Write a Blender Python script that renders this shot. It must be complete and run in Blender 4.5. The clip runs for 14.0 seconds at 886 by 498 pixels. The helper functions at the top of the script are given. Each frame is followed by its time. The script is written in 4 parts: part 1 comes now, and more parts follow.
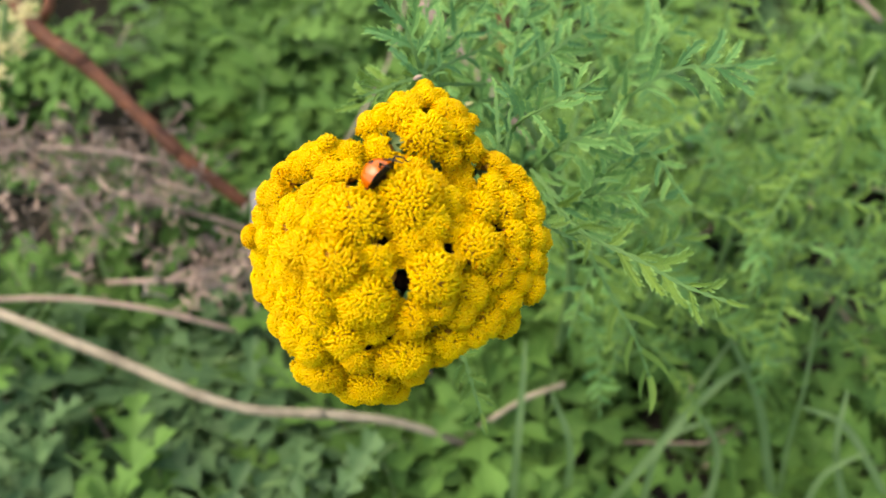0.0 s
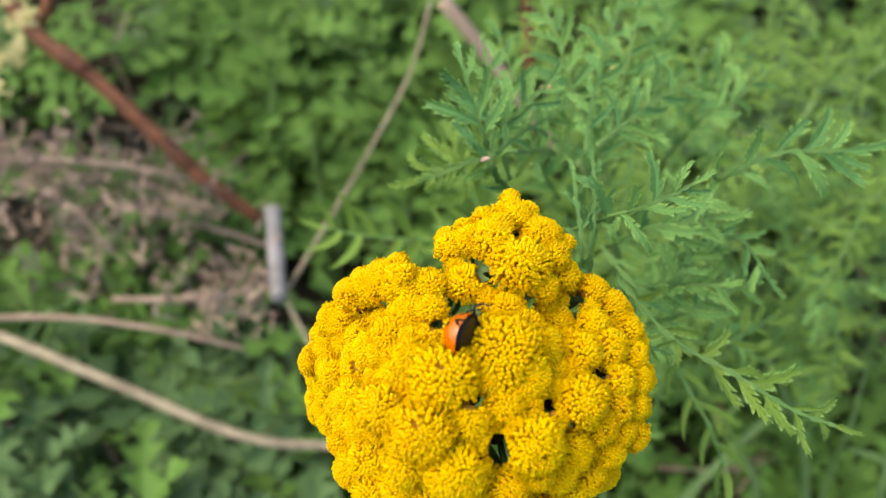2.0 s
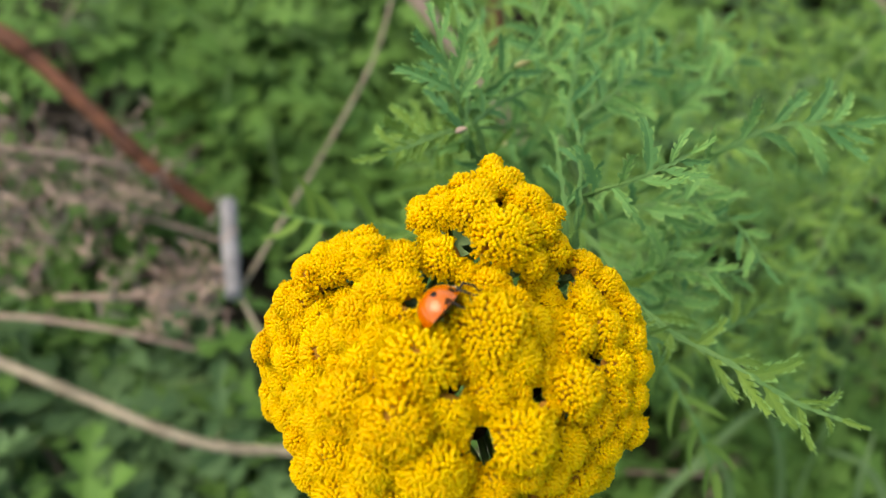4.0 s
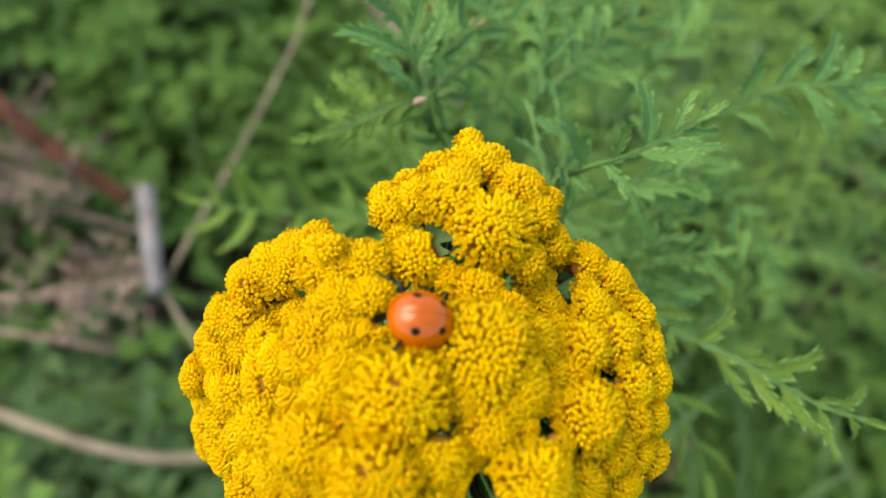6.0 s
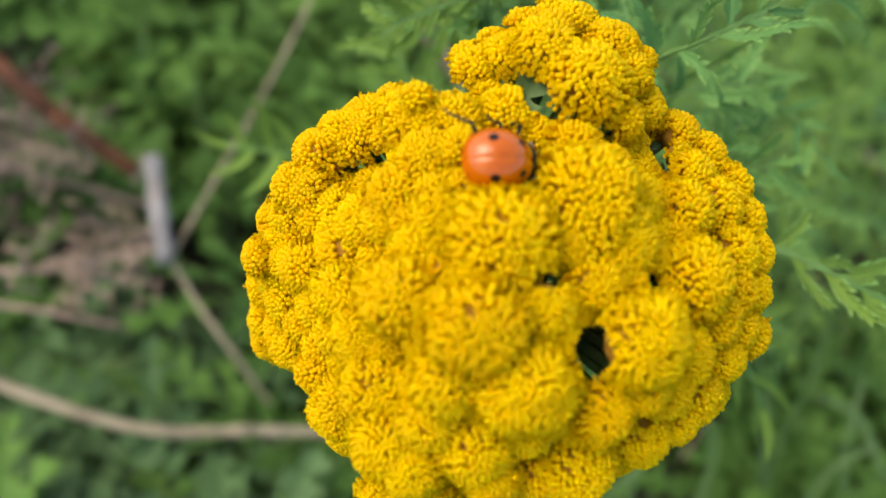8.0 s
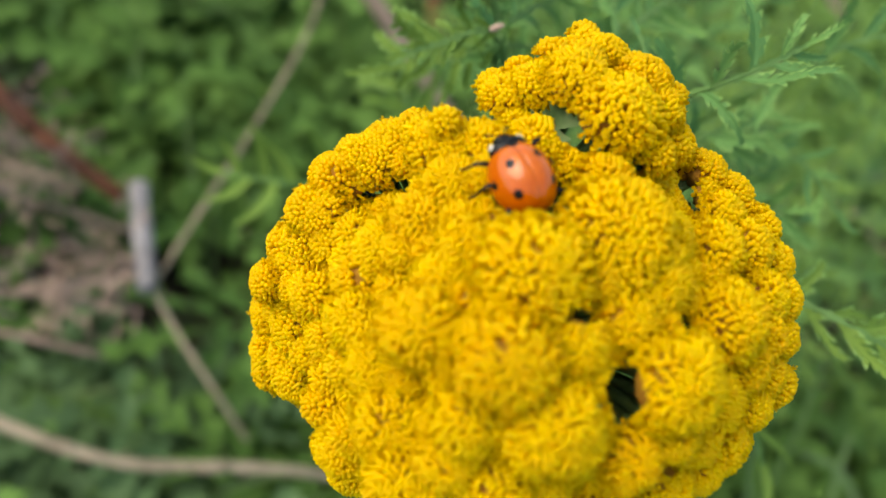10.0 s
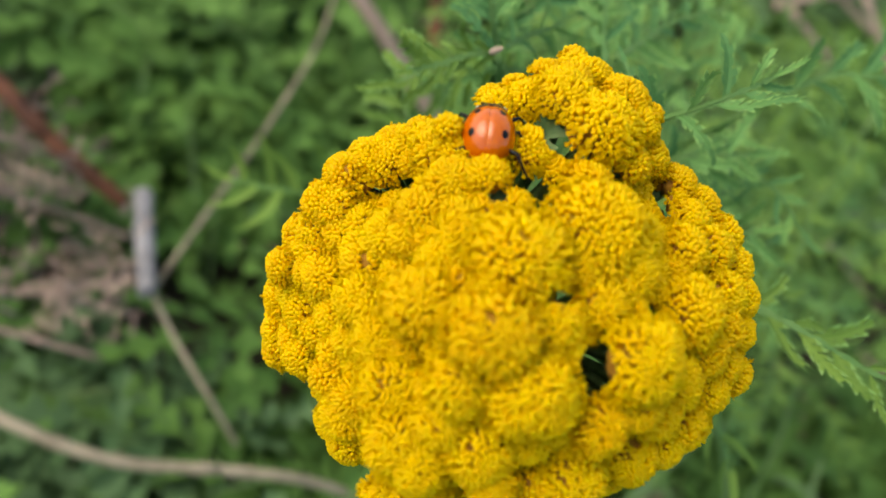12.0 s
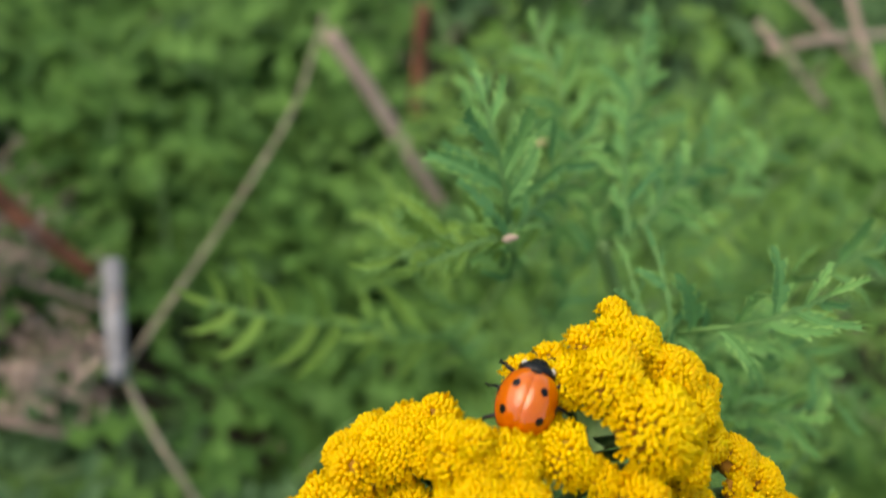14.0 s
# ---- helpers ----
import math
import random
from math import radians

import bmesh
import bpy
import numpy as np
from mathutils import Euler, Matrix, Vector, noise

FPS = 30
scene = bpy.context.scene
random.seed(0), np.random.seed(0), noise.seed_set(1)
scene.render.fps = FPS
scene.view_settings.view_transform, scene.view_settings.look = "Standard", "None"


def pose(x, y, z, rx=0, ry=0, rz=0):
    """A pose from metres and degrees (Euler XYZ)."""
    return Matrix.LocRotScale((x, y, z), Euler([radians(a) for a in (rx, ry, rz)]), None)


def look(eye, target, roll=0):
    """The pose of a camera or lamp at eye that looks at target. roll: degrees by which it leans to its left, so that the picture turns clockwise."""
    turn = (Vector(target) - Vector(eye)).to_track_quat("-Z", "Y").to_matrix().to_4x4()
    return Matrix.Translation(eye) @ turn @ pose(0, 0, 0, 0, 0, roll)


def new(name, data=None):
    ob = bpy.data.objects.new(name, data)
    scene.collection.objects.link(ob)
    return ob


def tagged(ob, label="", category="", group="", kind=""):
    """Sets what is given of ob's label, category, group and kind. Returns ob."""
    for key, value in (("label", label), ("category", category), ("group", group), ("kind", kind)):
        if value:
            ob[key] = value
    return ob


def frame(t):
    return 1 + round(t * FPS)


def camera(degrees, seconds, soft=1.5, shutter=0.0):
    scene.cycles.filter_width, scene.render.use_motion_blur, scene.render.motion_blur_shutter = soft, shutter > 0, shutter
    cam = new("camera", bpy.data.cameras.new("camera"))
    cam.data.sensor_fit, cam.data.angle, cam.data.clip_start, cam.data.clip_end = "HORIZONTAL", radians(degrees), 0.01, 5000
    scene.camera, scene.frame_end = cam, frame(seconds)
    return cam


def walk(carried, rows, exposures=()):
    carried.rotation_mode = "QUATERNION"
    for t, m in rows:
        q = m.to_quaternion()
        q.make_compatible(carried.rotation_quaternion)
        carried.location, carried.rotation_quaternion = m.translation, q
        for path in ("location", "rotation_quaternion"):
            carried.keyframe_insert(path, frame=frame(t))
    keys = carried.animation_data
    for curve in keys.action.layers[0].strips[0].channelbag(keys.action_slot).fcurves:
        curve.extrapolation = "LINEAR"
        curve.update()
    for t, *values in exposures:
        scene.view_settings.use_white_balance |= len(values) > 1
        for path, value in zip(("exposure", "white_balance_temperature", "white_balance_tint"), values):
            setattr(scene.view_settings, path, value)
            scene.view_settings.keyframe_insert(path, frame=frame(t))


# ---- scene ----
# ---- the camera ----
cam = camera(52.3, 14.0, soft=1.5, shutter=0.1)
cam.data.dof.use_dof = True
cam.data.dof.aperture_fstop = 15.0
beetle = new("ladybird")
beetle.scale = (1.01, 1.01, 1.01)
PATH = [
    (0.0, -0.00004, -0.00025, 0.44792, 30.518, 0.005, -0.098),
    (0.5, 0.03933, 0.00472, 0.46011, 28.831, 3.481, 3.409),
    (1.0, 0.01639, 0.02214, 0.45671, 28.210, 1.794, 1.384),
    (1.5, -0.00948, 0.01956, 0.43382, 30.093, 0.208, 0.540),
    (2.0, -0.01679, 0.03709, 0.44432, 27.548, -0.819, -0.179),
    (2.5, -0.04117, 0.02847, 0.41380, 31.072, -3.704, -3.140),
    (3.0, -0.01657, 0.04218, 0.42776, 27.829, -2.851, -0.965),
    (5.5, -0.02260, 0.03636, 0.41566, 28.677, -5.502, -3.710),
    (6.0, -0.02244, 0.05436, 0.40596, 26.851, -6.369, -5.197),
    (6.5, -0.01980, 0.05423, 0.40089, 26.759, -6.319, -5.851),
    (7.0, -0.02833, 0.04960, 0.39708, 27.156, -6.743, -6.272),
    (7.5, -0.03614, 0.04972, 0.39580, 27.051, -7.081, -6.378),
    (8.0, -0.03277, 0.04380, 0.39048, 27.803, -7.100, -5.629),
    (10.5, -0.03722, 0.04506, 0.38593, 30.276, -10.262, -2.710),
    (11.0, -0.01738, 0.03875, 0.40609, 30.018, -9.072, -0.250),
    (11.5, -0.03553, 0.05012, 0.41019, 28.937, -10.234, -1.609),
    (12.0, -0.03960, 0.03568, 0.39346, 31.795, -11.280, -2.671),
    (12.5, -0.05750, 0.04113, 0.38749, 32.085, -12.844, -3.641),
    (13.0, -0.04807, 0.04528, 0.39570, 31.927, -12.127, -3.264),
    (13.5, -0.04668, 0.04558, 0.38731, 32.909, -12.310, -3.489),
    (14.0, -0.04310, 0.07265, 0.39543, 31.010, -12.477, -3.875),
]
walk(cam, [(t, pose(*row)) for t, *row in PATH], exposures=[(0.0, 1.43, 7350, 9), (2.5, 1.22, 7400, 7), (6.0, 1.04, 7250, 6), (9.0, 1.00, 7250, 6), (14.0, 0.92, 7100, 5)])

# ---- light: a bright, thinly clouded sky ----
world = bpy.data.worlds.new("world")
scene.world = world
world.use_nodes = True
wn = world.node_tree.nodes
sky = wn.new("ShaderNodeTexSky")
sky.sky_type, sky.sun_disc = "NISHITA", False
sky.sun_elevation, sky.sun_rotation = radians(58), radians(-77)
sky.air_density, sky.dust_density, sky.ozone_density = 1.0, 3.0, 1.0
world.node_tree.links.new(sky.outputs[0], wn["Background"].inputs["Color"])
wn["Background"].inputs["Strength"].default_value = 0.145
sun = new("sun", bpy.data.lights.new("sun", "SUN"))
sun.data.energy, sun.data.angle, sun.data.color = 1.2, radians(60), (1.0, 0.94, 0.85)
sun.matrix_world = look((-1.05, 0.25, 1.7), (0, 0, 0))


# ---- materials ----
def material(name, dark, light, scale, rough=0.6, bump=0.1, island=0.0, per_object=0.0, spec=0.3, through_light=0.0, fine=5.0):
    """Two tones of one surface, mixed by coarse and fine noise, with a little change from piece to piece."""
    m = bpy.data.materials.new(name)
    m.use_nodes = True
    n, link = m.node_tree.nodes, m.node_tree.links.new
    shade = n["Principled BSDF"]
    place = n.new("ShaderNodeTexCoord")
    coarse, small = n.new("ShaderNodeTexNoise"), n.new("ShaderNodeTexNoise")
    coarse.inputs["Scale"].default_value = scale
    coarse.inputs["Detail"].default_value = 4
    small.inputs["Scale"].default_value = scale * fine
    small.inputs["Detail"].default_value = 3
    for tex in (coarse, small):
        link(place.outputs["Object"], tex.inputs["Vector"])
    add = n.new("ShaderNodeMath")
    add.operation = "MULTIPLY_ADD"
    link(small.outputs["Fac"], add.inputs[0])
    add.inputs[1].default_value = 0.45
    link(coarse.outputs["Fac"], add.inputs[2])
    last = add.outputs[0]
    for amount, kind, out in ((island, "ShaderNodeNewGeometry", "Random Per Island"), (per_object, "ShaderNodeObjectInfo", "Random")):
        if amount:
            src, more = n.new(kind), n.new("ShaderNodeMath")
            more.operation = "MULTIPLY_ADD"
            link(src.outputs[out], more.inputs[0])
            more.inputs[1].default_value = amount
            link(last, more.inputs[2])
            last = more.outputs[0]
    top = island + per_object
    ramp = n.new("ShaderNodeMapRange")
    ramp.inputs["From Min"].default_value = 0.5
    ramp.inputs["From Max"].default_value = 0.95 + top
    link(last, ramp.inputs["Value"])
    mix = n.new("ShaderNodeMix")
    mix.data_type = "RGBA"
    mix.inputs["A"].default_value, mix.inputs["B"].default_value = (*dark, 1), (*light, 1)
    link(ramp.outputs[0], mix.inputs["Factor"])
    link(mix.outputs["Result"], shade.inputs["Base Color"])
    shade.inputs["Roughness"].default_value = rough
    shade.inputs["Specular IOR Level"].default_value = spec
    if bump:
        relief = n.new("ShaderNodeBump")
        relief.inputs["Strength"].default_value = bump
        relief.inputs["Distance"].default_value = 0.0005
        link(small.outputs["Fac"], relief.inputs["Height"])
        link(relief.outputs[0], shade.inputs["Normal"])
    if through_light:
        glow, both = n.new("ShaderNodeBsdfTranslucent"), n.new("ShaderNodeMixShader")
        link(mix.outputs["Result"], glow.inputs["Color"])
        both.inputs["Fac"].default_value = through_light
        link(shade.outputs[0], both.inputs[1])
        link(glow.outputs[0], both.inputs[2])
        link(both.outputs[0], n["Material Output"].inputs["Surface"])
    return m


YELLOW = material("yellow_floret", (0.82, 0.488, 0.002), (0.90, 0.685, 0.004), 220, 0.6, 0.0, island=0.40, per_object=0.35, spec=0.2, through_light=0.42)
petal = YELLOW.node_tree.nodes["Principled BSDF"]
petal.inputs["Subsurface Weight"].default_value = 0.35
petal.inputs["Subsurface Radius"].default_value = (1.0, 0.7, 0.1)
petal.inputs["Subsurface Scale"].default_value = 0.0006
OCHRE = material("ochre_receptacle", (0.20, 0.085, 0.006), (0.42, 0.22, 0.012), 300, 0.8, 0.3)
# Near-black brown that paints the shade deep in the gaps of the cluster.
GAP_SHADE = material("gap_shade_brown", (0.012, 0.006, 0.003), (0.06, 0.03, 0.012), 300, 0.9, 0.4)
STEM_GREEN = material("green_stem", (0.07, 0.14, 0.04), (0.15, 0.24, 0.08), 150, 0.55, 0.2)
BLUE_LEAF = material("grey_green_leaf", (0.042, 0.155, 0.058), (0.19, 0.375, 0.095), 90, 0.5, 0.25, per_object=0.8, spec=0.2, through_light=0.25)
FRESH_LEAF = material("fresh_green_leaf", (0.082, 0.175, 0.028), (0.215, 0.345, 0.062), 70, 0.5, 0.25, per_object=0.5, spec=0.2, through_light=0.3)
LEAF_TIP = material("pale_leaf_tip", (0.14, 0.31, 0.075), (0.30, 0.48, 0.15), 90, 0.5, 0.2, per_object=0.4, spec=0.2, through_light=0.4)
RACHIS = material("pale_green_rachis", (0.07, 0.18, 0.05), (0.17, 0.30, 0.09), 120, 0.5, 0.2, per_object=0.3, spec=0.2, through_light=0.2)
WEED_LEAF = material("weed_leaf", (0.013, 0.048, 0.009), (0.135, 0.265, 0.054), 25, 0.6, 0.25, island=0.35, per_object=0.25, spec=0.15, through_light=0.25)
GREY_WEED = material("grey_weed_leaf", (0.015, 0.047, 0.017), (0.13, 0.232, 0.085), 25, 0.6, 0.25, island=0.35, per_object=0.25, spec=0.2, through_light=0.2)
GRASS = material("grass_blade", (0.07, 0.15, 0.04), (0.19, 0.29, 0.11), 20, 0.5, 0.2, island=0.4, spec=0.35, through_light=0.25)
SOIL = material("soil", (0.008, 0.008, 0.005), (0.035, 0.028, 0.018), 30, 0.95, 0.6)
STRAW = material("straw", (0.15, 0.125, 0.085), (0.33, 0.28, 0.195), 90, 0.7, 0.3)
RUST_STALK = material("rust_brown_stalk", (0.055, 0.020, 0.010), (0.20, 0.075, 0.036), 90, 0.6, 0.6)
GREY_WOOD = material("weathered_grey_stem", (0.13, 0.125, 0.13), (0.27, 0.26, 0.265), 80, 0.8, 0.4)
DRY = material("dry_pinkish_litter", (0.16, 0.115, 0.088), (0.44, 0.33, 0.265), 60, 0.9, 0.3, island=0.5)
PALE_PETAL = material("pale_yellow_petal", (0.40, 0.37, 0.16), (0.62, 0.57, 0.29), 80, 0.6, 0.0, island=0.4, through_light=0.2)
SHELL = material("orange_red_shell", (0.43, 0.076, 0.002), (0.53, 0.122, 0.003), 260, 0.06, 0.0, spec=0.35)
BLACK = material("black_chitin", (0.003, 0.003, 0.003), (0.008, 0.008, 0.008), 600, 0.3, 0.1, spec=0.2)
shell = SHELL.node_tree.nodes["Principled BSDF"]
shell.inputs["Coat Weight"].default_value = 0.5
shell.inputs["Coat Roughness"].default_value = 0.06
shell.inputs["Coat IOR"].default_value = 1.5
IVORY = material("ivory_patch", (0.42, 0.39, 0.32), (0.55, 0.51, 0.42), 600, 0.35, 0.0)


# ---- making meshes ----
class Shape:
    """Gathers vertices and faces of one mesh."""

    def __init__(self):
        self.v, self.f, self.n = [], [], 0

    def add(self, verts, faces):
        verts = np.asarray(verts, float)
        self.v.append(verts)
        self.f.extend([tuple(i + self.n for i in face) for face in faces])
        self.n += len(verts)

    def tube(self, pts, radii, sides=6):
        pts = [Vector(p) for p in pts]
        rings, up = [], Vector((0.3, 0.2, 0.93))
        for i, p in enumerate(pts):
            d = (pts[min(i + 1, len(pts) - 1)] - pts[max(i - 1, 0)]).normalized()
            a = d.cross(up)
            if a.length < 0.1:
                a = d.cross(Vector((1, 0, 0)))
            a.normalize()
            b = d.cross(a)
            for k in range(sides):
                w = 2 * math.pi * k / sides
                rings.append(p + radii[i] * (math.cos(w) * a + math.sin(w) * b))
        faces = []
        for i in range(len(pts) - 1):
            for k in range(sides):
                j = (k + 1) % sides
                faces.append((i * sides + k, i * sides + j, (i + 1) * sides + j, (i + 1) * sides + k))
        faces.append(tuple(range(sides))[::-1])
        faces.append(tuple(range((len(pts) - 1) * sides, len(pts) * sides)))
        self.add([tuple(r) for r in rings], faces)

    def mesh(self, name, mat, smooth=True):
        me = bpy.data.meshes.new(name)
        verts = np.concatenate(self.v) if self.v else np.zeros((0, 3))
        me.from_pydata(verts.tolist(), [], self.f)
        me.materials.append(mat)
        if smooth:
            me.polygons.foreach_set("use_smooth", [True] * len(me.polygons))
        me.update()
        return me


def part(name, shape, mat, parent=None, label="", smooth=True):
    ob = new(name, shape.mesh(name, mat, smooth) if isinstance(shape, Shape) else shape)
    ob.parent = parent
    return tagged(ob, label) if label else ob


def thing(name, label, category, group="", kind=""):
    return tagged(new(name), label, category, group, kind)


def spline(pts, steps=6):
    """A smooth line through the points."""
    p = [Vector(q) for q in pts]
    p = [2 * p[0] - p[1]] + p + [2 * p[-1] - p[-2]]
    line = []
    for i in range(1, len(p) - 2):
        for k in range(steps):
            t = k / steps
            a, b, c, d = p[i - 1:i + 3]
            line.append(0.5 * (2 * b + (c - a) * t + (2 * a - 5 * b + 4 * c - d) * t * t + (3 * b - a - 3 * c + d) * t ** 3))
    return line + [p[-2]]


def blade(length, width, teeth, depth, fold, droop, seed, slim=False):
    """A leaflet along +x with a toothed edge, folded along its midrib and curved."""
    rnd = random.Random(seed)
    s = Shape()
    rows = []
    for i in range(teeth):
        for part_of, cut in ((0.0, 1 - depth), (0.62, 1.0)):
            u = (i + part_of) / teeth
            if slim:
                outline = min(1.0, 0.35 + 3 * u) * (1 - 0.75 * max(0.0, (u - 0.7) / 0.3) ** 2)
            else:
                outline = math.sin(math.pi * min(1, 0.06 + u) ** 0.85) ** 0.75
            w = width * outline * cut * rnd.uniform(0.85, 1.12)
            rows.append((u + (0.10 / teeth if part_of else 0), u, max(w, 0.01 * width)))
    rows.append((1.0, 1.0, 0.004))
    verts = []
    twist = rnd.uniform(-0.7, 0.7)
    bend = rnd.uniform(-0.3, 0.3)
    for lead, u, w in rows:
        z = -droop * u * u
        tilt = twist * u
        for side in (1, 0, -1):
            fwd = lead + (0.06 if side and w > 0.6 * width else 0)
            verts.append((length * (fwd if side else u), side * w * math.cos(fold) + length * bend * u * u, length * z + w * (abs(side) * math.sin(fold) + side * tilt)))
    faces = []
    for i in range(len(rows) - 1):
        a, b = 3 * i, 3 * i + 3
        faces += [(a, a + 1, b + 1, b), (a + 1, a + 2, b + 2, b + 1)]
    s.add(verts, faces)
    return s


def basis(x_axis, z_hint):
    x = Vector(x_axis).normalized()
    y = Vector(z_hint).cross(x).normalized()
    return Matrix((x, y, x.cross(y))).transposed().to_4x4()


# ---- ground ----
def ground():
    n = 90
    s = Shape()
    xs = np.linspace(-1, 1, n)
    xs = np.sign(xs) * (np.abs(xs) * 0.6 + 60 * np.abs(xs) ** 9)
    verts = []
    for y in xs:
        for x in xs:
            verts.append((x, y + 0.3, 0.018 * noise.noise((x * 9, y * 9, 0)) + 0.008 * noise.noise((x * 40, y * 40, 3)) - 0.012))
    s.add(verts, [(j * n + i, j * n + i + 1, (j + 1) * n + i + 1, (j + 1) * n + i) for j in range(n - 1) for i in range(n - 1)])
    return tagged(part("ground", s, SOIL), "dark bare soil under the weeds", "ground", kind="structure")


ground()


# ---- ground cover ----
def lobed_blade(rnd, length, width, lobes, droop):
    """A flat leaf along +x, cut into a few rounded lobes on either side of a sunken midrib."""
    s = Shape()
    verts = []
    twist, bend = rnd.uniform(-0.5, 0.5), rnd.uniform(-0.25, 0.25)
    steps = lobes * 4
    for i in range(steps + 1):
        u = i / steps
        outline = math.sin(math.pi * min(1.0, 0.05 + 0.95 * u) ** 0.8) ** 0.6 + 0.02
        wave = 0.56 + 0.44 * math.sin(2 * math.pi * u * lobes - 1.2)
        w = width * outline * wave * rnd.uniform(0.92, 1.08)
        z, y = -droop * length * u * u, length * bend * u * u
        ahead = length * 0.20 * outline * wave
        for side in (1, 0.5, 0, -0.5, -1):
            lift = w * (0.28 * abs(side) + side * twist * u) + 0.05 * w * math.sin(9 * u + 4 * side)
            verts.append((length * u + ahead * abs(side), y + side * w, z + lift))
    s.add(verts, [(5 * i + k, 5 * i + k + 1, 5 * i + k + 6, 5 * i + k + 5) for i in range(steps) for k in range(4)])
    return s


def compound_leaf(rnd, pairs, length):
    """One lobed weed leaf along +x: a midrib with pairs of broad lobed leaflets and a larger one at the end."""
    s = Shape()
    s.tube([(0, 0, 0), (length * 0.5, 0, length * 0.05), (length, 0, 0)], [0.0010, 0.0008, 0.0005], 4)
    for i in range(pairs):
        u = 0.25 + 0.62 * i / pairs
        for side in (1, -1):
            size = length * (0.34 + 0.24 * math.sin(math.pi * (i + 0.6) / pairs)) * rnd.uniform(0.8, 1.15)
            leaf = lobed_blade(rnd, size, size * rnd.uniform(0.18, 0.26), 2, rnd.uniform(0.05, 0.35))
            m = np.array(pose(length * u, 0, length * 0.04, rnd.uniform(-15, 15), rnd.uniform(-12, 6), side * rnd.uniform(40, 62)))
            s.add(np.concatenate(leaf.v) @ m[:3, :3].T + m[:3, 3], leaf.f)
    size = length * 0.52
    leaf = lobed_blade(rnd, size, size * 0.30, 3, 0.25)
    s.add(np.concatenate(leaf.v) + (length * 0.88, 0, 0), leaf.f)
    return np.concatenate(s.v), s.f


def weed_cover():
    """Low weeds: those in the open part of the view are plants of their own, the rest one cover."""
    rnd = random.Random(4)
    kinds = [compound_leaf(rnd, p, l) for p, l in ((2, 0.056), (2, 0.048), (3, 0.064), (3, 0.056), (2, 0.042), (3, 0.050))]
    shared = {}
    fresh, grey = Shape(), Shape()
    count = single = 0
    while count < 700:
        x, y = rnd.uniform(-0.55, 0.55), rnd.uniform(-0.2, 0.85)
        if count < 24:
            x, y = -0.027 + rnd.gauss(0, 0.035), 0.339 + rnd.gauss(0, 0.035)
        elif count < 44:
            x, y = 0.045 + rnd.gauss(0, 0.04), 0.20 + rnd.gauss(0, 0.035)
        elif noise.noise((x * 10 + 5, y * 10, 1.5)) < -0.05 or ((x - 0.035) / 0.055) ** 2 + ((y - 0.385) / 0.05) ** 2 < 1:
            continue
        count += 1
        is_grey = count > 44 and noise.noise((x * 11, y * 11, 4.5)) + rnd.uniform(-0.25, 0.25) > 0.12
        s, mat = (grey, GREY_WEED) if is_grey else (fresh, WEED_LEAF)
        tall = rnd.uniform(0.006, 0.042) * (1.0 + 0.5 * noise.noise((x * 5, y * 5, 8)))
        top = Vector((x + rnd.uniform(-0.02, 0.02), y + rnd.uniform(-0.02, 0.02), tall))
        plant = None
        if -0.26 < x < 0.12 and 0.10 < y < 0.46 and single < 110:
            single += 1
            plant = thing("weed_plant", "low grey-green weed with lobed leaves on the ground" if is_grey else "low fresh green weed with lobed leaves on the ground", "weed", "lobed weeds")
            plant.location = (x, y, 0)
        stem = Shape() if plant else s
        foot = Vector((x, y, 0)) if plant else Vector()
        stem.tube([Vector((x, y, -0.02)) - foot, (Vector((x, y, 0)) + top) / 2 - foot, top - foot], [0.0014, 0.0012, 0.0008], 4)
        if plant:
            part("stem", stem, mat, plant)
        turn = rnd.uniform(0, 360)
        for k in range(rnd.randint(4, 7)):
            kind = rnd.randrange(len(kinds))
            v, f = kinds[kind]
            high, size = rnd.uniform(0.35, 1.0), rnd.uniform(0.6, 1.25)
            m = pose(top.x, top.y, tall * high, rnd.uniform(-20, 20), rnd.uniform(-38, 22), turn + k * 137 + rnd.uniform(-20, 20))
            if plant:
                if (kind, is_grey) not in shared:
                    one = Shape()
                    one.add(v, f)
                    shared[kind, is_grey] = one.mesh("leaf", mat)
                leaf = part("leaf", shared[kind, is_grey], mat, plant)
                leaf.matrix_basis = Matrix.Translation(-foot) @ m @ Matrix.Scale(size, 4)
            else:
                a = np.array(m)
                s.add(size * v @ a[:3, :3].T + a[:3, 3], f)
    tagged(part("weed_cover", fresh, WEED_LEAF), "low green weeds with lobed leaves covering the ground", "weeds", kind="stuff")
    tagged(part("weed_cover", grey, GREY_WEED), "low grey-green weeds with lobed leaves among fresher ones", "weeds", kind="stuff")


